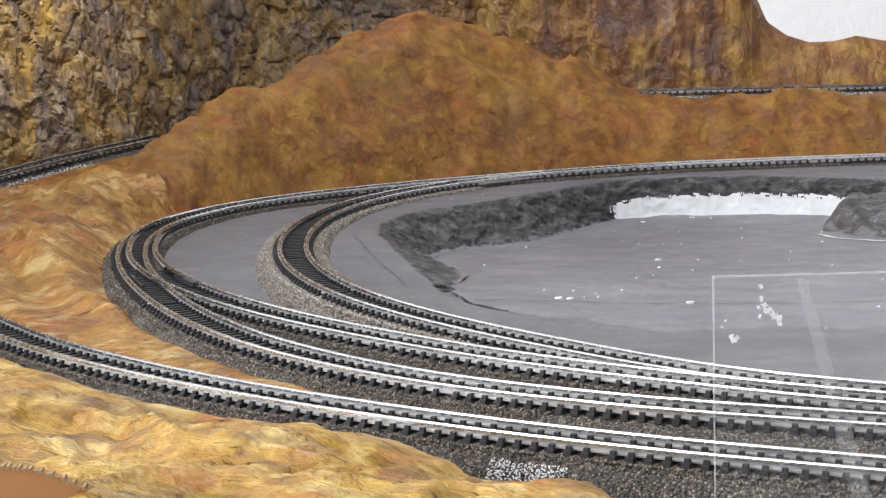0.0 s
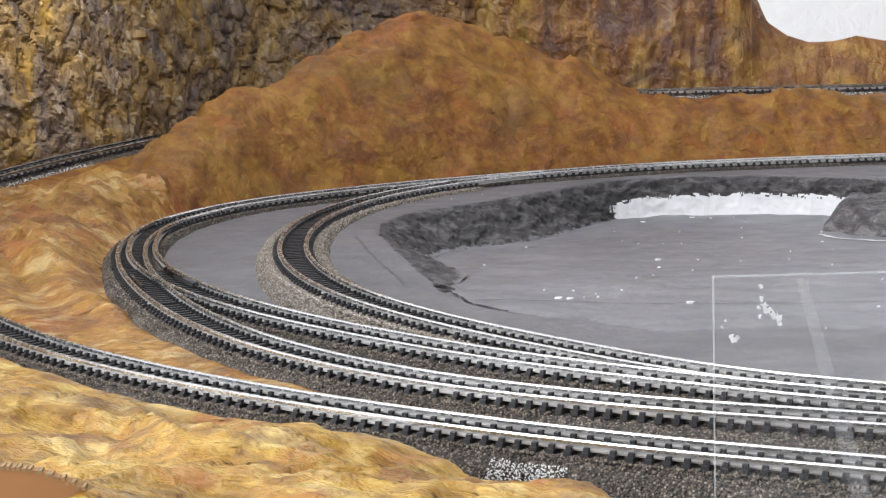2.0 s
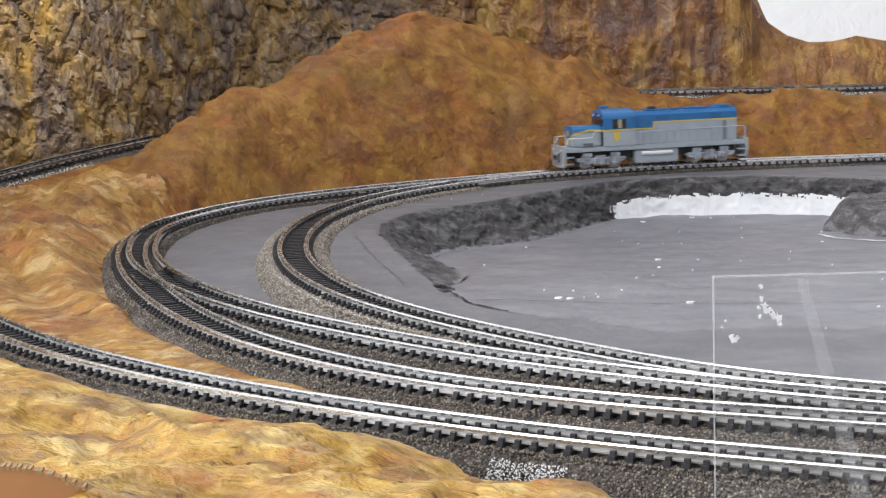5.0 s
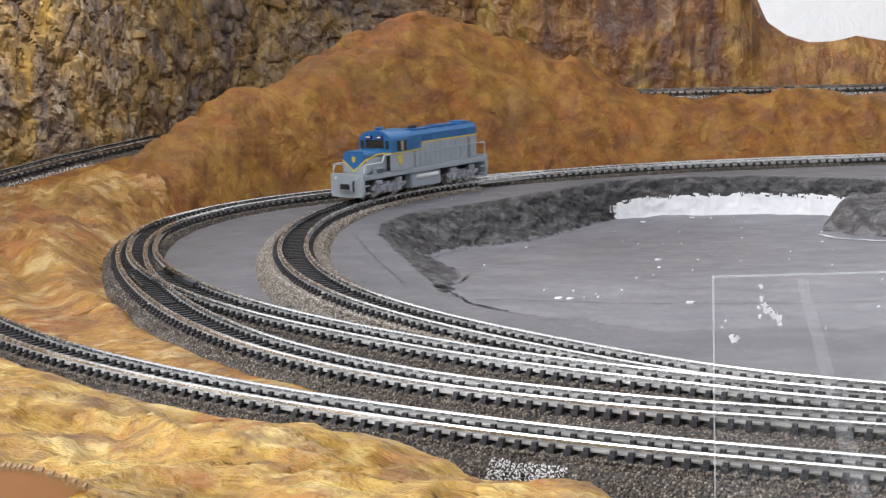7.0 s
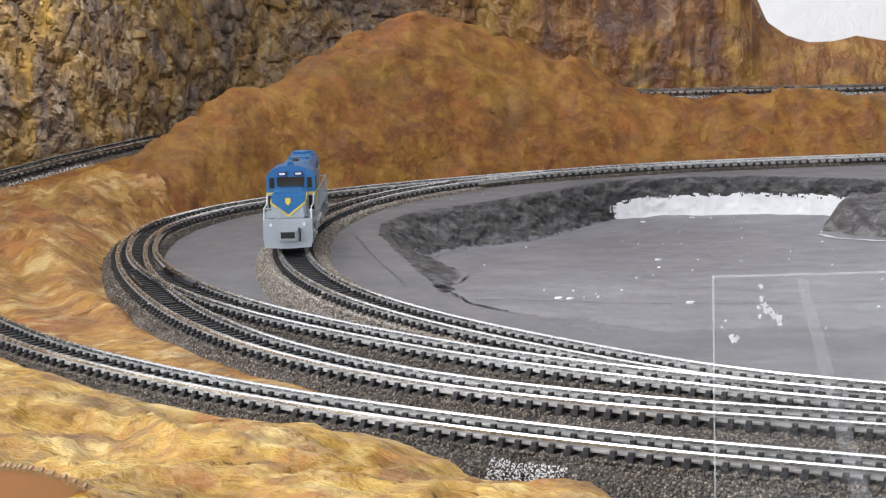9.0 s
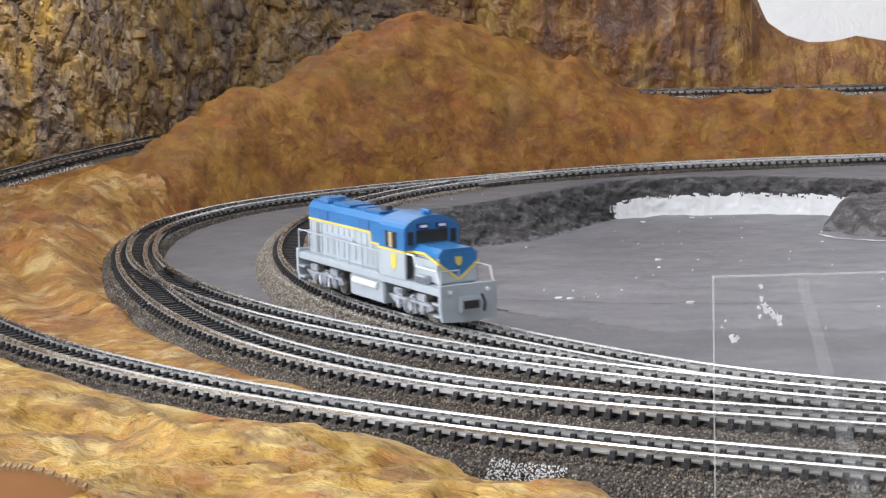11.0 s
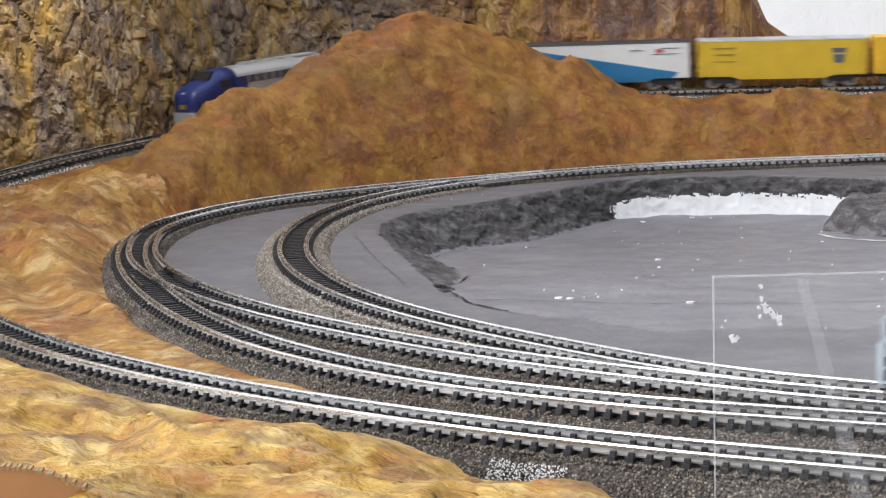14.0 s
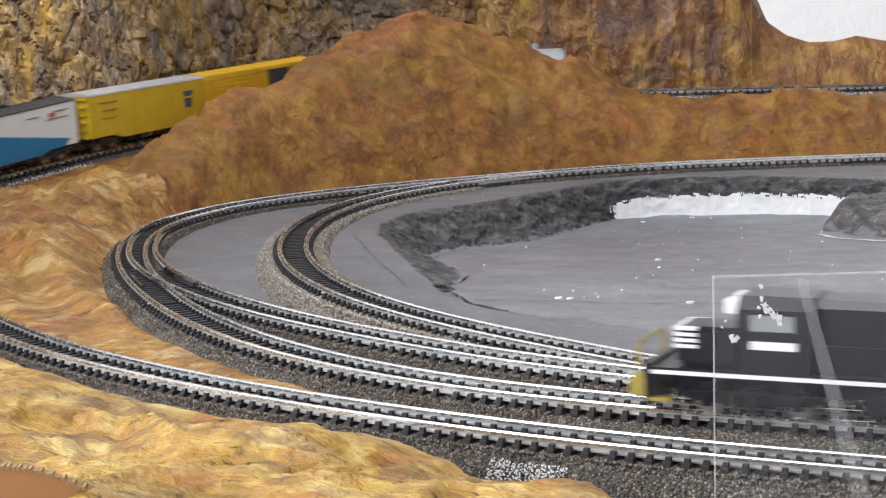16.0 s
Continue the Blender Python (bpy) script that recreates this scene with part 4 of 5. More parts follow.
def truck(thing_, cx, wheelbase, r, mat, length, width=0.0068, heavy=True):
    """A bogie: side frames with boxes and springs, bolster and two wheelsets."""
    bm = bmesh.new()
    h = length / 2
    for s in (-1, 1):
        y0, y1 = sorted((s * width, s * (width + 0.0012)))
        prof = [(cx - h, 0.0042), (cx - h * 0.75, 0.0056), (cx - h * 0.3, 0.0052), (cx, 0.0060), (cx + h * 0.3, 0.0052), (cx + h * 0.75, 0.0056), (cx + h, 0.0042), (cx + h * 0.8, 0.0030), (cx + h * 0.35, 0.0026), (cx, 0.0018), (cx - h * 0.35, 0.0026), (cx - h * 0.8, 0.0030)]
        prism(prof, y0, y1, "y", bm=bm)
        yo = s * (width + 0.0015)
        for d in (-wheelbase / 2, wheelbase / 2):
            box(bm, cx + d - 0.0013, cx + d + 0.0013, yo - 0.0005, yo + 0.0005, r - 0.0013, r + 0.0015, 0.0002)
            rod(bm, (cx + d, yo - 0.0006, r), (cx + d, yo + 0.0008, r), 0.0008, 10)
        if heavy:
            rod(bm, (cx, yo - 0.0004, 0.0036), (cx, yo + 0.0007, 0.0036), 0.0017, 14)
            for d in (-0.0032, 0.0032):
                rod(bm, (cx + d, yo, 0.0018), (cx + d, yo, 0.0048), 0.0007, 8)
            for d in (-h * 0.55, h * 0.55):
                box(bm, cx + d - 0.0026, cx + d + 0.0026, yo - 0.0006, yo + 0.0003, 0.0056, 0.0076, 0.0003)
            box(bm, cx - h * 0.98, cx + h * 0.98, yo - 0.0004, yo + 0.0001, 0.0046, 0.0054, 0.0001)
    box(bm, cx - 0.003, cx + 0.003, -width, width, 0.003, 0.0062)
    t = part("truck", bm, mat, thing_)
    for d in (-wheelbase / 2, wheelbase / 2):
        wheelset(t, cx + d, r)
    return t


def coupler(parent, x, sgn, mat=DARKP):
    bm = boxes((min(x, x + sgn * 0.004), max(x, x + sgn * 0.004), -0.001, 0.001, 0.0045, 0.0062), bevel=0.0002)
    box(bm, min(x + sgn * 0.003, x + sgn * 0.0052), max(x + sgn * 0.003, x + sgn * 0.0052), -0.0016, 0.0016, 0.004, 0.0066, 0.0003)
    return part("coupler", bm, mat, parent)


def arch(half, z0, shoulder, top, n=10):
    """Outline of a body with a rounded roof: (y, z)."""
    pts = [(-half, z0), (half, z0), (half, shoulder)]
    for i in range(1, n):
        a = math.pi * i / n
        pts.append((half * math.cos(a), shoulder + (top - shoulder) * math.sin(a)))
    return pts + [(-half, shoulder)]


def hood_locomotive():
    """Blue and pale grey road switcher, nose towards +x."""
    e = empty("diesel_locomotive", "blue and pale grey model hood locomotive on the inner loop", "model locomotive")
    deck = boxes((-0.0485, 0.0485, -0.0090, 0.0090, 0.0082, 0.0103), bevel=0.0003)
    part("deck", deck, PALE, e)
    part("underframe", boxes((-0.044, 0.044, -0.0045, 0.0045, 0.0045, 0.0082)), DARKP, e)
    for s in (-1, 1):
        x = s * 0.0490
        bm = prism([(-0.0092, 0.0112), (0.0092, 0.0112), (0.0092, 0.0045), (0.0086, 0.0014), (0.0022, 0.0010), (-0.0022, 0.0010), (-0.0086, 0.0014), (-0.0092, 0.0045)], x - 0.0008, x + 0.0008)
        for y in (-0.0078, 0.0078):
            box(bm, min(x, x - s * 0.005), max(x, x - s * 0.005), y - 0.0012, y + 0.0012, 0.0024, 0.0030)
            box(bm, min(x, x - s * 0.005), max(x, x - s * 0.005), y - 0.0012, y + 0.0012, 0.0056, 0.0062)
        p = part("pilot", bm, PALE, e)
        box_ = boxes((min(x + s * 0.0008, x + s * 0.0022), max(x + s * 0.0008, x + s * 0.0022), -0.0037, 0.0037, 0.0036, 0.0080), bevel=0.0004)
        part("coupler_pocket", box_, PALE, p)
        # dark plate on the solid pocket stands in for its shaded inside
        part("pocket_opening", boxes((min(x + s * 0.0021, x + s * 0.0024), max(x + s * 0.0021, x + s * 0.0024), -0.0026, 0.0026, 0.0047, 0.0069)), DARKP, p)
        part("hose", rods([(x + s * 0.001, 0.0042, 0.0082), (x + s * 0.0022, 0.0046, 0.0062), (x + s * 0.0016, 0.0045, 0.0036)], 0.00035), DARKP, p)
        part("ditch_lamp", rod(bmesh.new(), (x, -0.0062, 0.0094), (x + s * 0.0012, -0.0062, 0.0094), 0.0006, 10), WHITEP, p)
        part("ditch_lamp", rod(bmesh.new(), (x, 0.0062, 0.0094), (x + s * 0.0012, 0.0062, 0.0094), 0.0006, 10), WHITEP, p)
    # long hood: grey sides, blue top, with a step down towards the cab
    half = 0.0063
    part("long_hood", boxes((-0.0448, 0.0115, -half, half, 0.0103, 0.0208), bevel=0.0003), PALE, e)
    roof = [(-half, 0.0208), (half, 0.0208), (half, 0.0243), (half - 0.0013, 0.0260), (-half + 0.0013, 0.0260), (-half, 0.0243)]
    hood = part("hood_roof", prism(roof, -0.0448, 0.0115), BLUE, e)
    part("hood_side_panel", boxes((0.0010, 0.0115, -half - 0.0002, half + 0.0002, 0.0182, 0.0212), bevel=0.0001), BLUE, e, "blue lower panel beside the cab")
    bm = boxes((-0.0300, -0.0180, -0.0042, 0.0042, 0.0260, 0.0268), (-0.0080, 0.0030, -0.0045, 0.0045, 0.0260, 0.0267), (-0.0155, -0.0105, -0.0030, 0.0030, 0.0260, 0.0266), bevel=0.0002)
    part("roof_hatch", bm, BLUE, hood)
    bm = boxes((-0.0446, -0.0330, -0.0050, 0.0050, 0.0258, 0.0266), bevel=0.0003)
    rod(bm, (-0.0390, 0, 0.0262), (-0.0390, 0, 0.0274), 0.0042, 26)
    part("radiator_fan", bm, BLUE, hood, "round blue fan housing")
    part("exhaust_stack", boxes((-0.0030, 0.0015, -0.0012, 0.0012, 0.0265, 0.0280), bevel=0.0003), ROOFD, hood)
    for s in (-1, 1):
        y = s * half
        lo, hi = sorted((y - s * 0.0002, y + s * 0.00022))
        bm = boxes((-0.0449, 0.0008, lo, hi, 0.0205, 0.0211), (0.0002, 0.0008, lo, hi, 0.0178, 0.0211), (0.0008, 0.0115, min(y, y + s * 0.0004), max(y, y + s * 0.0004), 0.0177, 0.0182))
        part("yellow_line", bm, YEL, e)
        mesh_blue = plain("blue_grille", (0.025, 0.12, 0.32), 0.5)
        part("grille", boxes((-0.0365, -0.0300, lo, hi, 0.0213, 0.0240)), mesh_blue, e)
        part("grille", boxes((-0.0075, -0.0005, lo, hi, 0.0213, 0.0238)), mesh_blue, e)
        bm = bmesh.new()
        for i in range(13):
            x = -0.0432 + i * 0.0041
            box(bm, x, x + 0.00012, lo, hi, 0.0112, 0.0200)
        part("door_seam", bm, plain("seam_grey", (0.375, 0.42, 0.465), 0.5), e)
        # the recess is not sunk: its shade is a darker grey strip
        part("recess", boxes((-0.0390, -0.0370, lo, hi, 0.0108, 0.0200)), plain("recess_grey", (0.20, 0.22, 0.25), 0.5), e)
        part("lettering_bar", boxes((-0.0310, -0.0120, lo, hi, 0.0165, 0.0178)), plain("faint_print", (0.38, 0.42, 0.50), 0.5), e, "unreadable pale lettering")
    # cab
    ch = 0.0093
    cab = part("cab", boxes((0.0115, 0.0285, -ch, ch, 0.0103, 0.0182), bevel=0.0003), PALE, e)
    up = part("cab_roof", prism(arch(ch, 0.0182, 0.0236, 0.0279, 14), 0.0117, 0.0283), BLUE, cab, smooth=False)
    part("cab_line", boxes((0.0114, 0.0286, -ch - 0.00015, ch + 0.00015, 0.0178, 0.0184)), YEL, cab)
    for s in (-1, 1):
        y = s * ch
        lo, hi = sorted((y - s * 0.0003, y + s * 0.0002))
        w = part("side_window", boxes((0.0165, 0.0235, lo, hi, 0.0188, 0.0232)), GLASS, cab)
        lo2, hi2 = sorted((y + s * 0.0002, y + s * 0.0003))
        part("blind", boxes((0.0188, 0.0208, lo2, hi2, 0.0189, 0.0231)), TANW, w)
        em = prism([(0.0198, 0.0172), (0.0232, 0.0172), (0.0232, 0.0140), (0.0215, 0.0124), (0.0198, 0.0140)], lo, hi, "y")
        part("shield_emblem", em, YEL, cab, "plain yellow shield shape")
        part("cab_door", boxes((0.0283, 0.0287, min(s * 0.0068, s * 0.0088), max(s * 0.0068, s * 0.0088), 0.0108, 0.0172)), DARKP, cab)
    part("windscreen", boxes((0.0282, 0.0286, -0.0052, 0.0052, 0.0205, 0.0238)), GLASS, cab)
    for y in (-0.0072, 0.0072):
        part("front_side_window", boxes((0.0282, 0.0286, y - 0.0009, y + 0.0009, 0.0200, 0.0236)), GLASS, cab)
    for y in (-0.0031, 0.0031):
        nb = part("number_board", boxes((0.0282, 0.0292, y - 0.0017, y + 0.0017, 0.0243, 0.0258), bevel=0.0001), NAVY, cab)
        part("lens", boxes((0.0292, 0.0293, y - 0.0011, y + 0.0011, 0.0247, 0.0254)), LAMPW, nb)
    part("horn", rod(boxes((0.0245, 0.0262, -0.0012, 0.0012, 0.0277, 0.0288), bevel=0.0002), (0.0225, 0, 0.0287), (0.0275, 0, 0.0287), 0.0006), BLUE, cab)
    # nose
    nh = 0.0065
    part("nose", boxes((0.0285, 0.0440, -nh, nh, 0.0103, 0.0178), bevel=0.0008), PALE, e)
    prof = [(-nh, 0.0178), (nh, 0.0178), (nh - 0.0003, 0.0190), (nh - 0.0018, 0.0202), (-nh + 0.0018, 0.0202), (-nh + 0.0003, 0.0190)]
    nose_top = part("nose_roof", prism(prof, 0.0286, 0.0438), BLUE, e)
    fx = 0.0440
    v_blue = prism([(-nh + 0.0002, 0.0190), (nh - 0.0002, 0.0190), (nh - 0.0004, 0.0165), (0, 0.0122), (-nh + 0.0004, 0.0165)], fx - 0.0002, fx + 0.00018)
    part("chevron", v_blue, BLUE, nose_top, "blue chevron")
    for s in (-1, 1):
        part("chevron_edge", prism([(s * (nh - 0.0001), 0.0168), (s * (nh - 0.0001), 0.0160), (0, 0.0114), (0, 0.0122)], fx - 0.0001, fx + 0.0003), YEL, nose_top, "yellow chevron edge")
        lo, hi = sorted((s * nh - s * 0.0002, s * nh + s * 0.0002))
        part("nose_line", prism([(0.0287, 0.0178), (0.0355, 0.0180), (0.0440, 0.0160), (0.0440, 0.0167), (0.0355, 0.0187), (0.0287, 0.0185)], lo, hi, "y"), YEL, nose_top)
        part("step_well", boxes((0.0335, 0.0395, min(s * 0.0066, s * 0.0090), max(s * 0.0066, s * 0.0090), 0.0103, 0.0128), bevel=0.0003), PALE, e)
        # shade inside the step well, put on as a dark grey panel
        part("step_opening", boxes((0.0340, 0.0390, min(s * 0.0088, s * 0.00915), max(s * 0.0088, s * 0.00915), 0.0106, 0.0124)), plain("step_shadow_grey", (0.12, 0.13, 0.15), 0.6), e)
    part("nose_emblem", prism([(-0.0010, 0.0180), (0.0010, 0.0180), (0.0010, 0.0164), (0, 0.0154), (-0.0010, 0.0164)], fx, fx + 0.0004), YEL, nose_top, "small yellow shield")
    # rails for the hands of the crew
    for s in (-1, 1):
        y = s * 0.0088
        bm = rods([(-0.0480, y, 0.0103), (-0.0480, y, 0.0172), (0.0110, y, 0.0166)], 0.00022)
        for i in range(6):
            x = -0.0400 + i * 0.0098
            rod(bm, (x, y, 0.0103), (x, y, 0.0170), 0.00020, 6)
        part("handrail", bm, PALE, e)
        part("front_handrail", rods([(0.0290, y, 0.0178), (0.0330, y, 0.0178), (0.0345, y, 0.0150), (0.0470, y, 0.0150), (0.0485, y, 0.0112)], 0.00024), WHITEP, e)
    part("end_handrail", rods([(0.0487, -0.0085, 0.0112), (0.0487, -0.0085, 0.0150), (0.0487, -0.0025, 0.0150), (0.0487, -0.0025, 0.0112)], 0.00022), PALE, e)
    part("end_handrail", rods([(-0.0487, -0.0085, 0.0112), (-0.0487, -0.0085, 0.0165), (-0.0487, 0.0085, 0.0165), (-0.0487, 0.0085, 0.0112)], 0.00022), PALE, e)
    tank = part("fuel_tank", boxes((-0.0120, 0.0115, -0.0080, 0.0080, 0.0015, 0.0080), bevel=0.0005), PALE, e)
    for s in (-1, 1):
        part("air_reservoir", rod(bmesh.new(), (-0.0085, s * 0.0082, 0.0062), (0.0080, s * 0.0082, 0.0062), 0.0010, 12), WHITEP, tank)
    for cx in (-0.0295, 0.0295):
        truck(e, cx, 0.0150, 0.0032, TRUCK, 0.0270)
    return e


def cab_unit():
    """Streamlined silver cab unit with a navy nose, nose towards +x."""
    e = empty("streamlined_locomotive", "silver model cab unit with navy nose on the upper track", "model locomotive", "cars of the upper train")
    half, z0, sh, top = 0.0090, 0.0062, 0.0232, 0.0280
    body = part("body", prism(arch(half, z0, sh, top, 12), -0.0480, 0.0195), SILV, e, smooth=False)
    # the nose tapers in plan and slopes down to a rounded front
    bm = bmesh.new()
    rings = []
    for x, w, s, t in ((0.0195, half, sh, top), (0.0300, half, sh - 0.0002, top - 0.0004), (0.0335, half * 0.99, 0.0215, 0.0268), (0.0362, half * 0.98, 0.0200, 0.0236), (0.0395, half * 0.97, 0.0190, 0.0222), (0.0440, half * 0.93, 0.0180, 0.0209), (0.0470, half * 0.84, 0.0165, 0.0192), (0.0488, half * 0.66, 0.0140, 0.0164)):
        rings.append([bm.verts.new((x, y, z)) for y, z in arch(w, z0, s, t, 12)])
    for a, b in zip(rings[:-1], rings[1:]):
        for i in range(len(a)):
            bm.faces.new((a[i], b[i], b[(i + 1) % len(a)], a[(i + 1) % len(a)]))
    bm.faces.new(rings[0])
    bm.faces.new(rings[-1][::-1])
    bmesh.ops.recalc_face_normals(bm, faces=bm.faces)
    nose = part("nose", bm, NAVY, e, "navy blue rounded nose", smooth=True)
    part("nose_skirt", boxes((0.0200, 0.0480, -half * 0.97, half * 0.97, 0.0034, 0.0088), bevel=0.0012), SILV, e, "silver lower nose")
    part("front_plate", boxes((0.0465, 0.0495, -0.0072, 0.0072, 0.0020, 0.0092), bevel=0.0009), SILV, e)
    for s in (-1, 1):
        y = s * half
        lo, hi = sorted((y - s * 0.0003, y + s * 0.0002))
        bm = bmesh.new()
        for i in range(10):
            box(bm, -0.0400 + i * 0.0056, -0.0400 + i * 0.0056 + 0.0046, lo, hi, 0.0196, 0.0224)
        part("window_strip", boxes((-0.0410, 0.0165, lo, hi, 0.0192, 0.0228)), plain("grille_grey", (0.10, 0.10, 0.11), 0.4), e)
        lo2, hi2 = sorted((y, y + s * 0.0003))
        bm = bmesh.new()
        for i in range(9):
            box(bm, -0.0412 + (i + 1) * 0.0058, -0.0412 + (i + 1) * 0.0058 + 0.0007, lo2, hi2, 0.0192, 0.0228)
        part("window_post", bm, SILV, e)
        part("dark_line", boxes((-0.0478, 0.0190, lo, hi, 0.0098, 0.0106)), PRINT, e)
        part("emblem", rod(bmesh.new(), (-0.0110, lo, 0.0155), (-0.0110, hi, 0.0155), 0.0017, 14), YEL, e, "round yellow emblem")
        part("lettering_bar", boxes((-0.0420, -0.0200, lo, hi, 0.0126, 0.0138)), plain("grey_print", (0.30, 0.30, 0.31), 0.5), e, "unreadable grey lettering")
        part("nose_line", prism([(0.0215, 0.0134), (0.0330, 0.0134), (0.0440, 0.0112), (0.0440, 0.0106), (0.0330, 0.0127), (0.0215, 0.0127)], s * half * 0.99 - 0.0004, s * half * 0.99 + 0.0004, "y"), YEL, nose)
        part("navy_panel", prism([(0.0110, 0.0130), (0.0200, 0.0112), (0.0200, 0.0228), (0.0060, 0.0228), (0.0125, 0.0180)], lo, hi, "y"), NAVY, e, "navy blue side panel")
        part("cab_window", boxes((0.0250, 0.0310, lo, hi, 0.0190, 0.0222)), GLASS, nose)
    part("windscreen", prism([(0.0325, 0.0270), (0.0335, 0.0272), (0.0372, 0.0234), (0.0362, 0.0230)], -0.0066, 0.0066, "y"), GLASS, nose)
    part("headlight", rod(bmesh.new(), (0.0465, 0, 0.0172), (0.0482, 0, 0.0172), 0.0012, 14), LAMPW, nose)
    part("nose_patch", boxes((0.0482, 0.0488, -0.0030, 0.0030, 0.0095, 0.0125), bevel=0.0003), YEL, nose)
    bm = boxes((-0.0445, -0.0280, -0.0040, 0.0040, 0.0278, 0.0288), bevel=0.0002)
    part("roof_hatch", bm, ROOFL, body)
    for i in range(4):
        part("roof_fan", rod(bmesh.new(), (-0.0200 + i * 0.0085, 0, 0.0280), (-0.0200 + i * 0.0085, 0, 0.0289), 0.0030, 18), SILV, body)
    part("underframe", boxes((-0.0460, 0.0440, -0.0050, 0.0050, 0.0040, 0.0062)), DARKP, e)
    part("fuel_tank", boxes((-0.0110, 0.0090, -0.0080, 0.0080, 0.0015, 0.0062), bevel=0.0005), SILV, e)
    for cx in (-0.0300, 0.0280):
        truck(e, cx, 0.0145, 0.0032, SILV, 0.0240)
    coupler(e, -0.0480, -1)
    return e


def boxcar(L, label, side, roof, end, open_door=None, stripe=False, ribs=False, emblem=False):
    """Model boxcar; the side towards the camera carries the same marks as the other."""
    e = empty("boxcar", label, "model railway car", "cars of the upper train")
    h, half, z0, z1 = L / 2, 0.0091, 0.0062, 0.0252
    body = part("body", boxes((-h, h, -half, half, z0, z1), bevel=0.0002), side, e)
    prof = [(-half - 0.0002, z1), (half + 0.0002, z1), (half, z1 + 0.0007), (0, z1 + 0.0019), (-half, z1 + 0.0007)]
    r = part("roof", prism(prof, -h - 0.0002, h + 0.0002), roof, e)
    bm = bmesh.new()
    n = int(L / 0.006)
    for i in range(n):
        x = -h + (i + 0.5) * L / n
        prism([(-half, z1 + 0.0008), (half, z1 + 0.0008), (0, z1 + 0.0022)], x - 0.0002, x + 0.0002, bm=bm)
    part("roof_rib", bm, roof, r)
    for s in (-1, 1):
        bm = boxes((min(s * h, s * (h + 0.0004)), max(s * h, s * (h + 0.0004)), -half + 0.0003, half - 0.0003, z0, z1 - 0.0003))
        for i in range(5):
            z = z0 + 0.003 + i * 0.0035
            box(bm, min(s * h, s * (h + 0.0009)), max(s * h, s * (h + 0.0009)), -half + 0.001, half - 0.001, z, z + 0.0012, 0.0002)
        part("end_panel", bm, end, e)
        bm = bmesh.new()
        for i in range(6):
            rod(bm, (s * (h - 0.0030), half + 0.0005, z0 + 0.002 + i * 0.003), (s * (h - 0.0004), half + 0.0005, z0 + 0.002 + i * 0.003), 0.00015, 5)
        part("ladder", bm, side, e)
        coupler(e, s * h, s)
        y = s * half
        lo, hi = sorted((y - s * 0.0002, y + s * 0.0002))
        lo2, hi2 = sorted((y + s * 0.0001, y + s * 0.00035))
        lo3, hi3 = sorted((y + s * 0.0003, y + s * 0.0005))
        if stripe:
            part("blue_wedge", prism([(h - 0.0006, z0), (h - 0.0006, z1 - 0.0006), (-h + 0.006, z0 + 0.0030), (-h + 0.009, z0)], lo, hi, "y"), CARBLUE, body, "blue diagonal side field")
            bars = boxes((-h + 0.0060, -h + 0.0150, lo2, hi2, z1 - 0.0030, z1 - 0.0026), (-h + 0.0060, -h + 0.0200, lo2, hi2, z1 - 0.0060, z1 - 0.0057), (-h + 0.0250, -h + 0.0320, lo2, hi2, z1 - 0.0038, z1 - 0.0034))
            part("lettering_bar", bars, PRINT, body, "unreadable dark lettering")
            part("red_mark", boxes((-h + 0.0140, -h + 0.0180, lo2, hi2, z1 - 0.0050, z1 - 0.0032)), REDP, body)
            part("white_lettering_bar", boxes((h - 0.0130, h - 0.0060, lo2, hi2, z0 + 0.0115, z0 + 0.0122), (h - 0.0140, h - 0.0060, lo2, hi2, z0 + 0.0090, z0 + 0.0098), (h - 0.0125, h - 0.0055, lo2, hi2, z0 + 0.0066, z0 + 0.0073)), CARWHITE, body, "unreadable white lettering")
        if ribs:
            bm = bmesh.new()
            for i in range(9):
                z = z0 + 0.0018 + i * 0.0019
                for a, b in ((-h + 0.002, open_door[0] - 0.001), (open_door[1] + 0.001, h - 0.002)):
                    box(bm, a, b, lo2, hi2, z, z + 0.0008)
            part("side_rib", bm, side, body)
        else:
            bm = bmesh.new()
            m = 12
            for i in range(m):
                x = -h + (i + 0.5) * L / m
                if not stripe:
                    box(bm, x - 0.0002, x + 0.0002, lo, hi, z0 + 0.0005, z1 - 0.0005)
            if not stripe:
                part("side_seam", bm, side, body)
            else:
                bm.free()
        if open_door:
            # the doorway's unlit inside is a dark panel on the closed side
            part("open_doorway", boxes((open_door[0], open_door[1], min(y + s * 0.0002, y + s * 0.0006), max(y + s * 0.0002, y + s * 0.0006), z0 + 0.0012, z1 - 0.0012)), PRINT, body, "dark panel in place of an open doorway")
            part("door_track", boxes((open_door[0] - 0.008, open_door[1] + 0.008, min(y, y + s * 0.0008), max(y, y + s * 0.0008), z1 - 0.0011, z1 - 0.0005), (open_door[0] - 0.006, open_door[1] + 0.006, min(y, y + s * 0.0008), max(y, y + s * 0.0008), z0 + 0.0004, z0 + 0.0010)), side, body)
        if emblem:
            part("emblem", prism([(-h + 0.0105, z1 - 0.0046), (-h + 0.0190, z1 - 0.0046), (-h + 0.0180, z1 - 0.0070), (-h + 0.0172, z1 - 0.0125), (-h + 0.0123, z1 - 0.0125), (-h + 0.0115, z1 - 0.0070)], lo2, hi2, "y"), plain("grey_emblem", (0.10, 0.11, 0.14), 0.5), body, "dark plain shield shape")
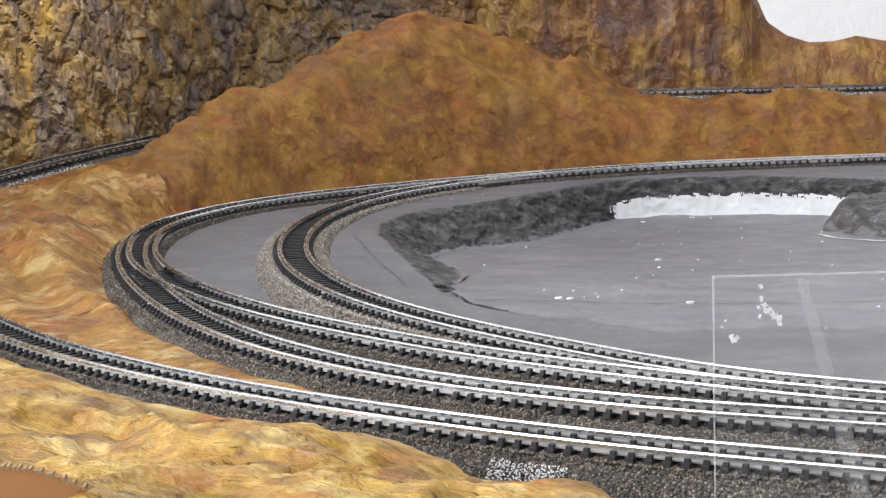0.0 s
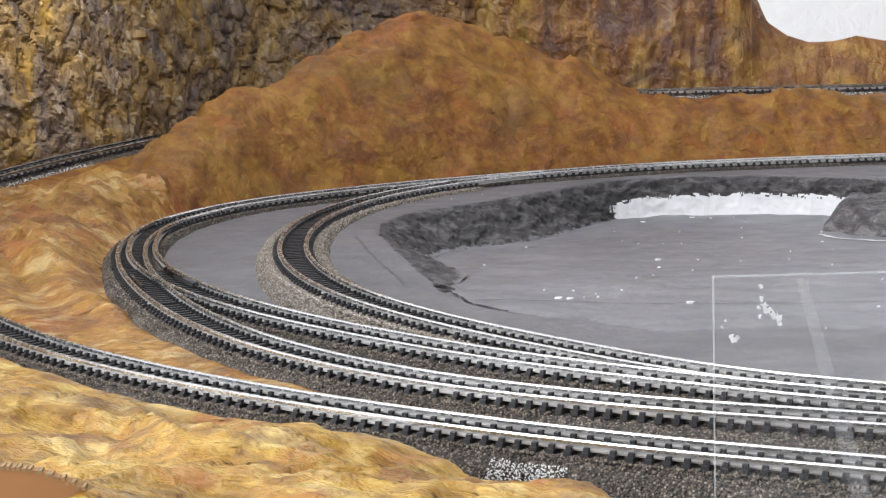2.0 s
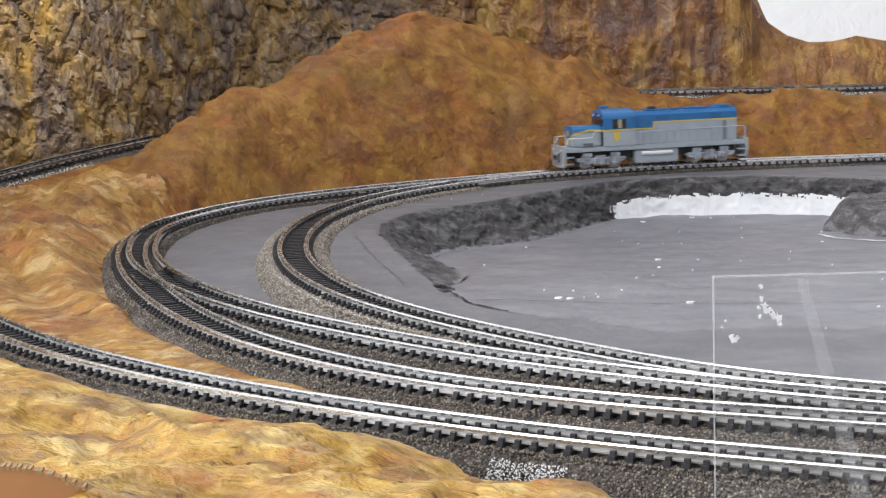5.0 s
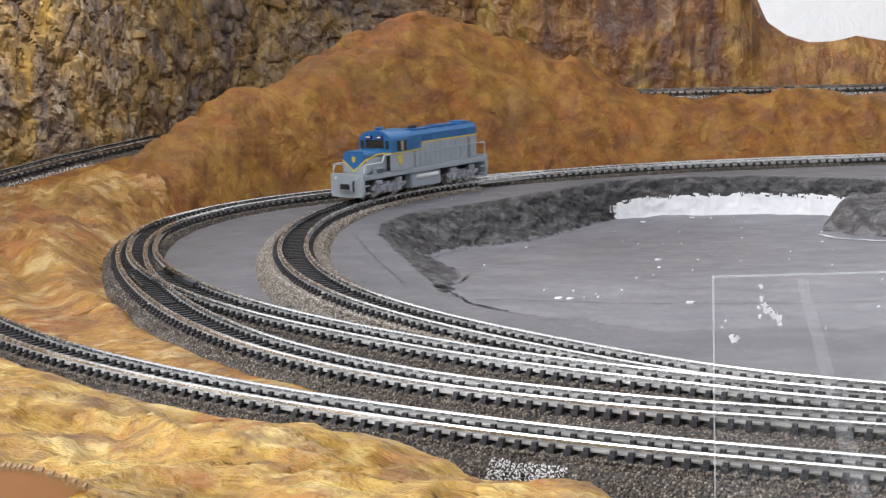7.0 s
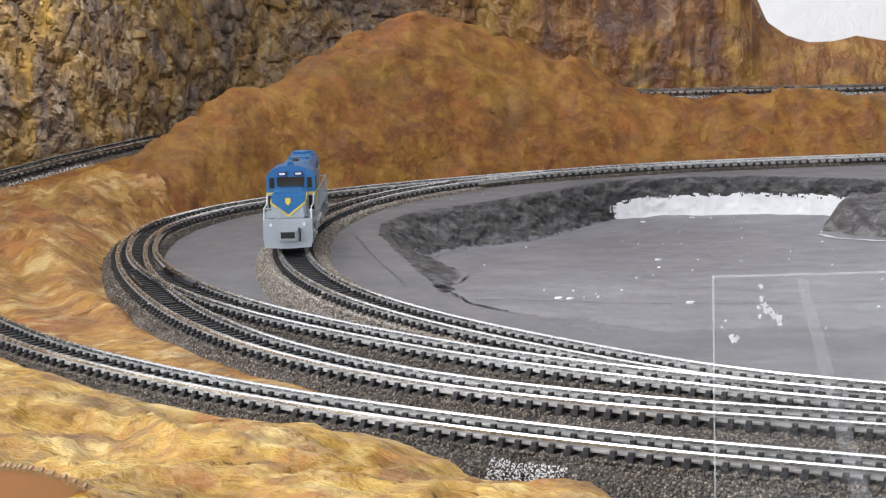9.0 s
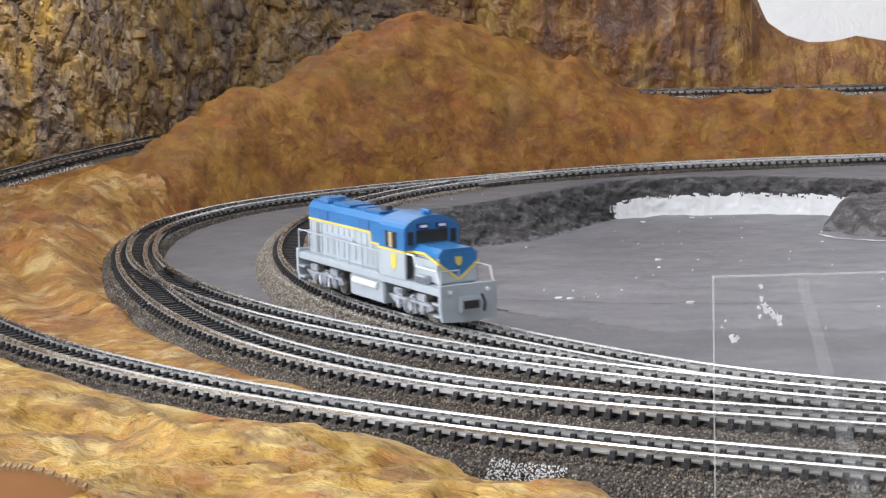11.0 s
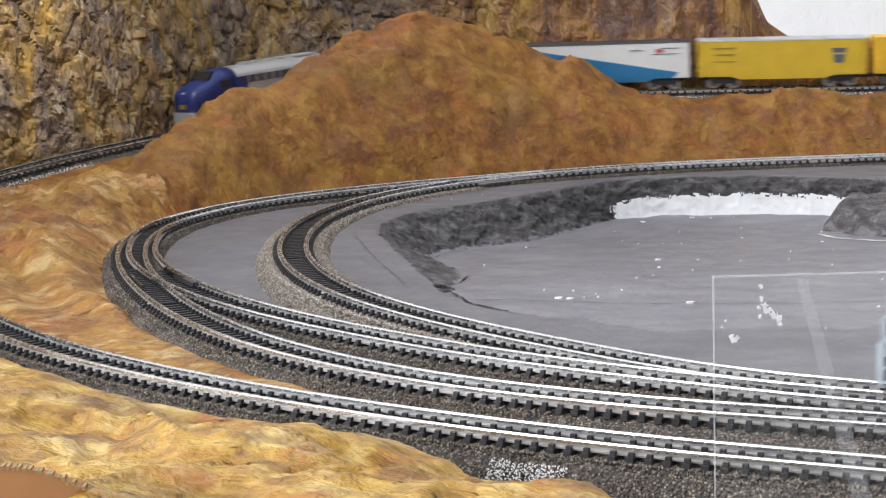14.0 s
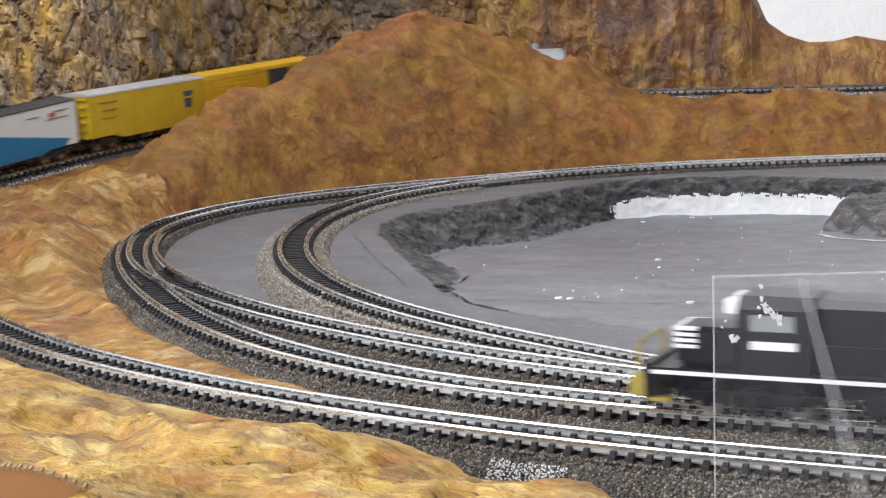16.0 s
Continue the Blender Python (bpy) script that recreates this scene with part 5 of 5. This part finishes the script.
            part("emblem_bar", boxes((-h + 0.0110, -h + 0.0185, lo3, hi3, z1 - 0.0080, z1 - 0.0072)), CARYEL, body)
            part("lettering_bar", boxes((h - 0.0200, h - 0.0070, lo2, hi2, z1 - 0.0040, z1 - 0.0032), (h - 0.0190, h - 0.0085, lo2, hi2, z1 - 0.0075, z1 - 0.0068), (h - 0.0200, h - 0.0075, lo2, hi2, z1 - 0.0110, z1 - 0.0106)), plain("brown_print", (0.30, 0.20, 0.02), 0.5), body, "unreadable dark lettering")
    # skirt that dips between the trucks
    part("side_sill", prism([(-h * 0.62, z0), (h * 0.62, z0), (h * 0.50, z0 - 0.0016), (-h * 0.50, z0 - 0.0016)], -half + 0.0001, half - 0.0001, "y"), CARBLUE if stripe else side, e)
    part("underframe", boxes((-h + 0.002, h - 0.002, -0.0050, 0.0050, 0.0045, z0)), DARKP, e)
    for cx in (-h + 0.0135, h - 0.0135):
        truck(e, cx, 0.0110, 0.0028, DARKP, 0.0160, 0.0062, False)
    return e


def tank_car(L):
    e = empty("tank_car", "grey model tank car with a black underframe on the upper track", "model railway car", "cars of the upper train")
    h, zc, r = L / 2, 0.0158, 0.0080
    bm = rod(bmesh.new(), (-h + 0.0045, 0, zc), (h - 0.0045, 0, zc), r, 28)
    for s in (-1, 1):
        rod(bm, (s * (h - 0.0045), 0, zc), (s * (h - 0.0030), 0, zc), r * 0.86, 24)
        rod(bm, (s * (h - 0.0030), 0, zc), (s * (h - 0.0022), 0, zc), r * 0.6, 24)
    t = part("tank", bm, TANKP, e, smooth=False)
    for x in (-0.0160, 0.0, 0.0160):
        d = part("dome", rod(bmesh.new(), (x, 0, zc + r - 0.001), (x, 0, zc + r + 0.0024), 0.0026, 18), TANKP, t)
        part("hatch", rod(bmesh.new(), (x, 0, zc + r + 0.0024), (x, 0, zc + r + 0.0032), 0.0015, 12), TANKP, d)
    for s in (-1, 1):
        part("side_rail", rods([(-h + 0.004, s * (r + 0.0003), zc + 0.0008), (h - 0.004, s * (r + 0.0003), zc + 0.0008)], 0.00030), PRINT, t)
        part("lettering_bar", boxes((-0.0080, 0.0080, min(s * (r - 0.0006), s * (r + 0.0002)), max(s * (r - 0.0006), s * (r + 0.0002)), zc - 0.0024, zc - 0.0014)), PRINT, t, "unreadable dark lettering")
        coupler(e, s * h, s)
    part("saddle", boxes((-h + 0.004, h - 0.004, -0.0074, 0.0074, 0.0082, 0.0118), bevel=0.0008), DARKP, e, "black lower tank band")
    part("underframe", boxes((-h, h, -0.0086, 0.0086, 0.0058, 0.0074), bevel=0.0002), DARKP, e)
    for cx in (-h + 0.0105, h - 0.0105):
        truck(e, cx, 0.0110, 0.0028, DARKP, 0.0160, 0.0062, False)
    return e


def black_locomotive():
    """Black hood unit with white nose bars, nose towards +x."""
    e = empty("black_locomotive", "black model hood locomotive with white lines on the outer loop track", "model locomotive")
    L = 0.0600
    part("deck", boxes((-L, L, -0.0092, 0.0092, 0.0080, 0.0100), bevel=0.0003), BLACKP, e)
    for s in (-1, 1):
        part("sill_line", boxes((-L + 0.001, L - 0.001, min(s * 0.0091, s * 0.0094), max(s * 0.0091, s * 0.0094), 0.0086, 0.0095)), WHITEP, e, "white sill line")
        x = s * L
        bm = prism([(-0.0092, 0.0108), (0.0092, 0.0108), (0.0092, 0.0045), (0.0084, 0.0014), (-0.0084, 0.0014), (-0.0092, 0.0045)], x - 0.0008, x + 0.0008)
        p = part("pilot", bm, BLACKP, e)
        part("step", boxes((min(x, x - s * 0.005), max(x, x - s * 0.005), -0.0092, -0.0066, 0.0024, 0.0032), (min(x, x - s * 0.005), max(x, x - s * 0.005), 0.0066, 0.0092, 0.0024, 0.0032)), PILOTY, p)
        part("step_guard", boxes((min(x, x + s * 0.0042), max(x, x + s * 0.0042), -0.0092, -0.0058, 0.0032, 0.0078), (min(x, x + s * 0.0042), max(x, x + s * 0.0042), 0.0058, 0.0092, 0.0032, 0.0078), bevel=0.0005), PILOTY, p, "dirty yellow end steps")
        part("end_handrail", rods([(x + s * 0.002, -0.0088, 0.0100), (x + s * 0.002, -0.0088, 0.0152), (x + s * 0.002, 0.0088, 0.0152), (x + s * 0.002, 0.0088, 0.0100)], 0.0004), PILOTY, p)
        coupler(e, x + s * 0.0008, s, PILOTY)
        part("handrail", rods([(-L + 0.003, s * 0.0088, 0.0100), (-L + 0.003, s * 0.0088, 0.0165), (0.022, s * 0.0088, 0.0165)], 0.0002), BLACKP, e)
    part("underframe", boxes((-L + 0.004, L - 0.004, -0.0050, 0.0050, 0.0045, 0.0080)), BLACKP, e)
    part("long_hood", prism([(-0.0062, 0.0100), (0.0062, 0.0100), (0.0062, 0.0240), (0.0048, 0.0258), (-0.0048, 0.0258), (-0.0062, 0.0240)], -L + 0.005, 0.0235), BLACKP, e)
    part("roof_fan", rod(bmesh.new(), (-0.045, 0, 0.0257), (-0.045, 0, 0.0270), 0.0045, 22), BLACKP, e)
    cab = part("cab", prism([(-0.0088, 0.0100), (0.0088, 0.0100), (0.0088, 0.0236), (0.0060, 0.0262), (-0.0060, 0.0262), (-0.0088, 0.0236)], 0.0235, 0.0400), BLACKP, e)
    for s in (-1, 1):
        y = s * 0.0088
        lo, hi = sorted((y - s * 0.0002, y + s * 0.0002))
        part("cab_window", boxes((0.0275, 0.0370, lo, hi, 0.0190, 0.0225)), plain("grey_cab_glass", (0.25, 0.27, 0.28), 0.15), cab)
        part("white_panel", boxes((0.0270, 0.0370, lo, hi, 0.0150, 0.0168)), WHITEP, cab)
        part("red_line", boxes((-0.030, -0.012, min(s * 0.0061, s * 0.0064), max(s * 0.0061, s * 0.0064), 0.0135, 0.0142)), plain("rust_red_line", (0.25, 0.06, 0.03), 0.5), e)
    for y in (-0.0042, 0.0042):
        part("number_board", boxes((0.0400, 0.0432, y - 0.0026, y + 0.0026, 0.0222, 0.0252), bevel=0.0002), WHITEP, cab)
    part("windscreen", boxes((0.0398, 0.0402, -0.0070, 0.0070, 0.0188, 0.0218)), GLASS, cab)
    nose = part("nose", boxes((0.0400, 0.0545, -0.0060, 0.0060, 0.0100, 0.0188), bevel=0.0010), BLACKP, e)
    for i in range(4):
        z = 0.0140 + i * 0.0013
        part("nose_bar", boxes((0.0496, 0.0548, -0.0062, 0.0062, z, z + 0.0008), bevel=0.0001), WHITEP, nose, "white nose bar")
    part("fuel_tank", boxes((-0.0150, 0.0130, -0.0084, 0.0084, 0.0014, 0.0078), bevel=0.0006), BLACKP, e)
    for cx in (-0.0370, 0.0370):
        truck(e, cx, 0.0200, 0.0032, BLACKP, 0.0330)
    return e


ENGINE = hood_locomotive()
ENGINE.scale = (0.98, 0.96, 1.03)
UPPER = [
    (cab_unit(), -0.0570, 0.030),
    (boxcar(0.0970, "blue and white model boxcar with a dark panel in place of an open doorway", CARWHITE, ROOFD, ROOFD, (-0.0055, 0.0025), True), -0.1630, 0.0350),
    (boxcar(0.0940, "blue and white model boxcar with a dark roof", CARWHITE, ROOFD, ROOFD, None, True), -0.2635, 0.0335),
    (boxcar(0.0900, "mustard yellow model boxcar with a grey roof and a dark emblem", CARYEL, ROOFL, CARYEL, None, False, False, True), -0.3605, 0.0315),
    (boxcar(0.0860, "bright ribbed yellow model boxcar with an open door", CARGOLD, CARGOLD, CARGOLD, (-0.0210, -0.0060), False, True), -0.4535, 0.0295),
    (tank_car(0.0700), -0.5365, 0.0245),
    (tank_car(0.0700), -0.6110, 0.0245),
]
UPPER[0][0].scale = (1.02, 1.0, 1.0)
BLACK = black_locomotive()


def stand(line, s, reach, back=False):
    """Pose of a car whose trucks stand on a track, reach metres to each side of its middle at s."""
    a, b = along(line, s + reach), along(line, s - reach)
    if back:
        a, b = b, a
    d = a - b
    m = (a + b) / 2
    return Matrix.Translation(m) @ Matrix.Rotation(math.atan2(d.y, d.x), 4, "Z") @ Matrix.Rotation(-math.atan2(d.z, math.hypot(d.x, d.y)), 4, "Y")


# seconds and metres along the track of each train's front
ENGINE_RUN = [(0.0, 0.374), (2.8, 0.584), (4.2, 0.6880), (6.3, 0.8425), (7.0, 0.8935), (8.0, 0.9655), (9.0, 1.0490), (11.3, 1.2425), (12.0, 1.2990), (12.5, 1.3355), (13.0, 1.3720), (13.5, 1.4095), (14.0, 1.447), (16.0, 1.590)]
UPPER_RUN = [(0.0, 0.945), (9.8, 0.945), (10.4, 0.995), (12.0, 1.302), (12.5, 1.397), (13.0, 1.4865), (13.5, 1.579), (14.0, 1.674), (14.5, 1.775), (15.0, 1.877), (15.5, 1.976), (16.0, 2.074)]
BLACK_RUN = [(0.0, 1.745), (12.6, 1.745), (13.5, 1.703), (16.0, 1.403)]


def motions():
    times = [i * 0.25 for i in range(65)]
    at = lambda run, t: float(np.interp(t, [r[0] for r in run], [r[1] for r in run]))
    walk(ENGINE, [(t, stand(LINE_D, at(ENGINE_RUN, t) - 0.0500, 0.0295)) for t in times])
    for car, behind, reach in UPPER:
        walk(car, [(t, stand(LINE_E, at(UPPER_RUN, t) + behind, reach)) for t in times])
    walk(BLACK, [(t, stand(LINE_B, at(BLACK_RUN, t) + 0.0610, 0.0370, True)) for t in times])


motions()
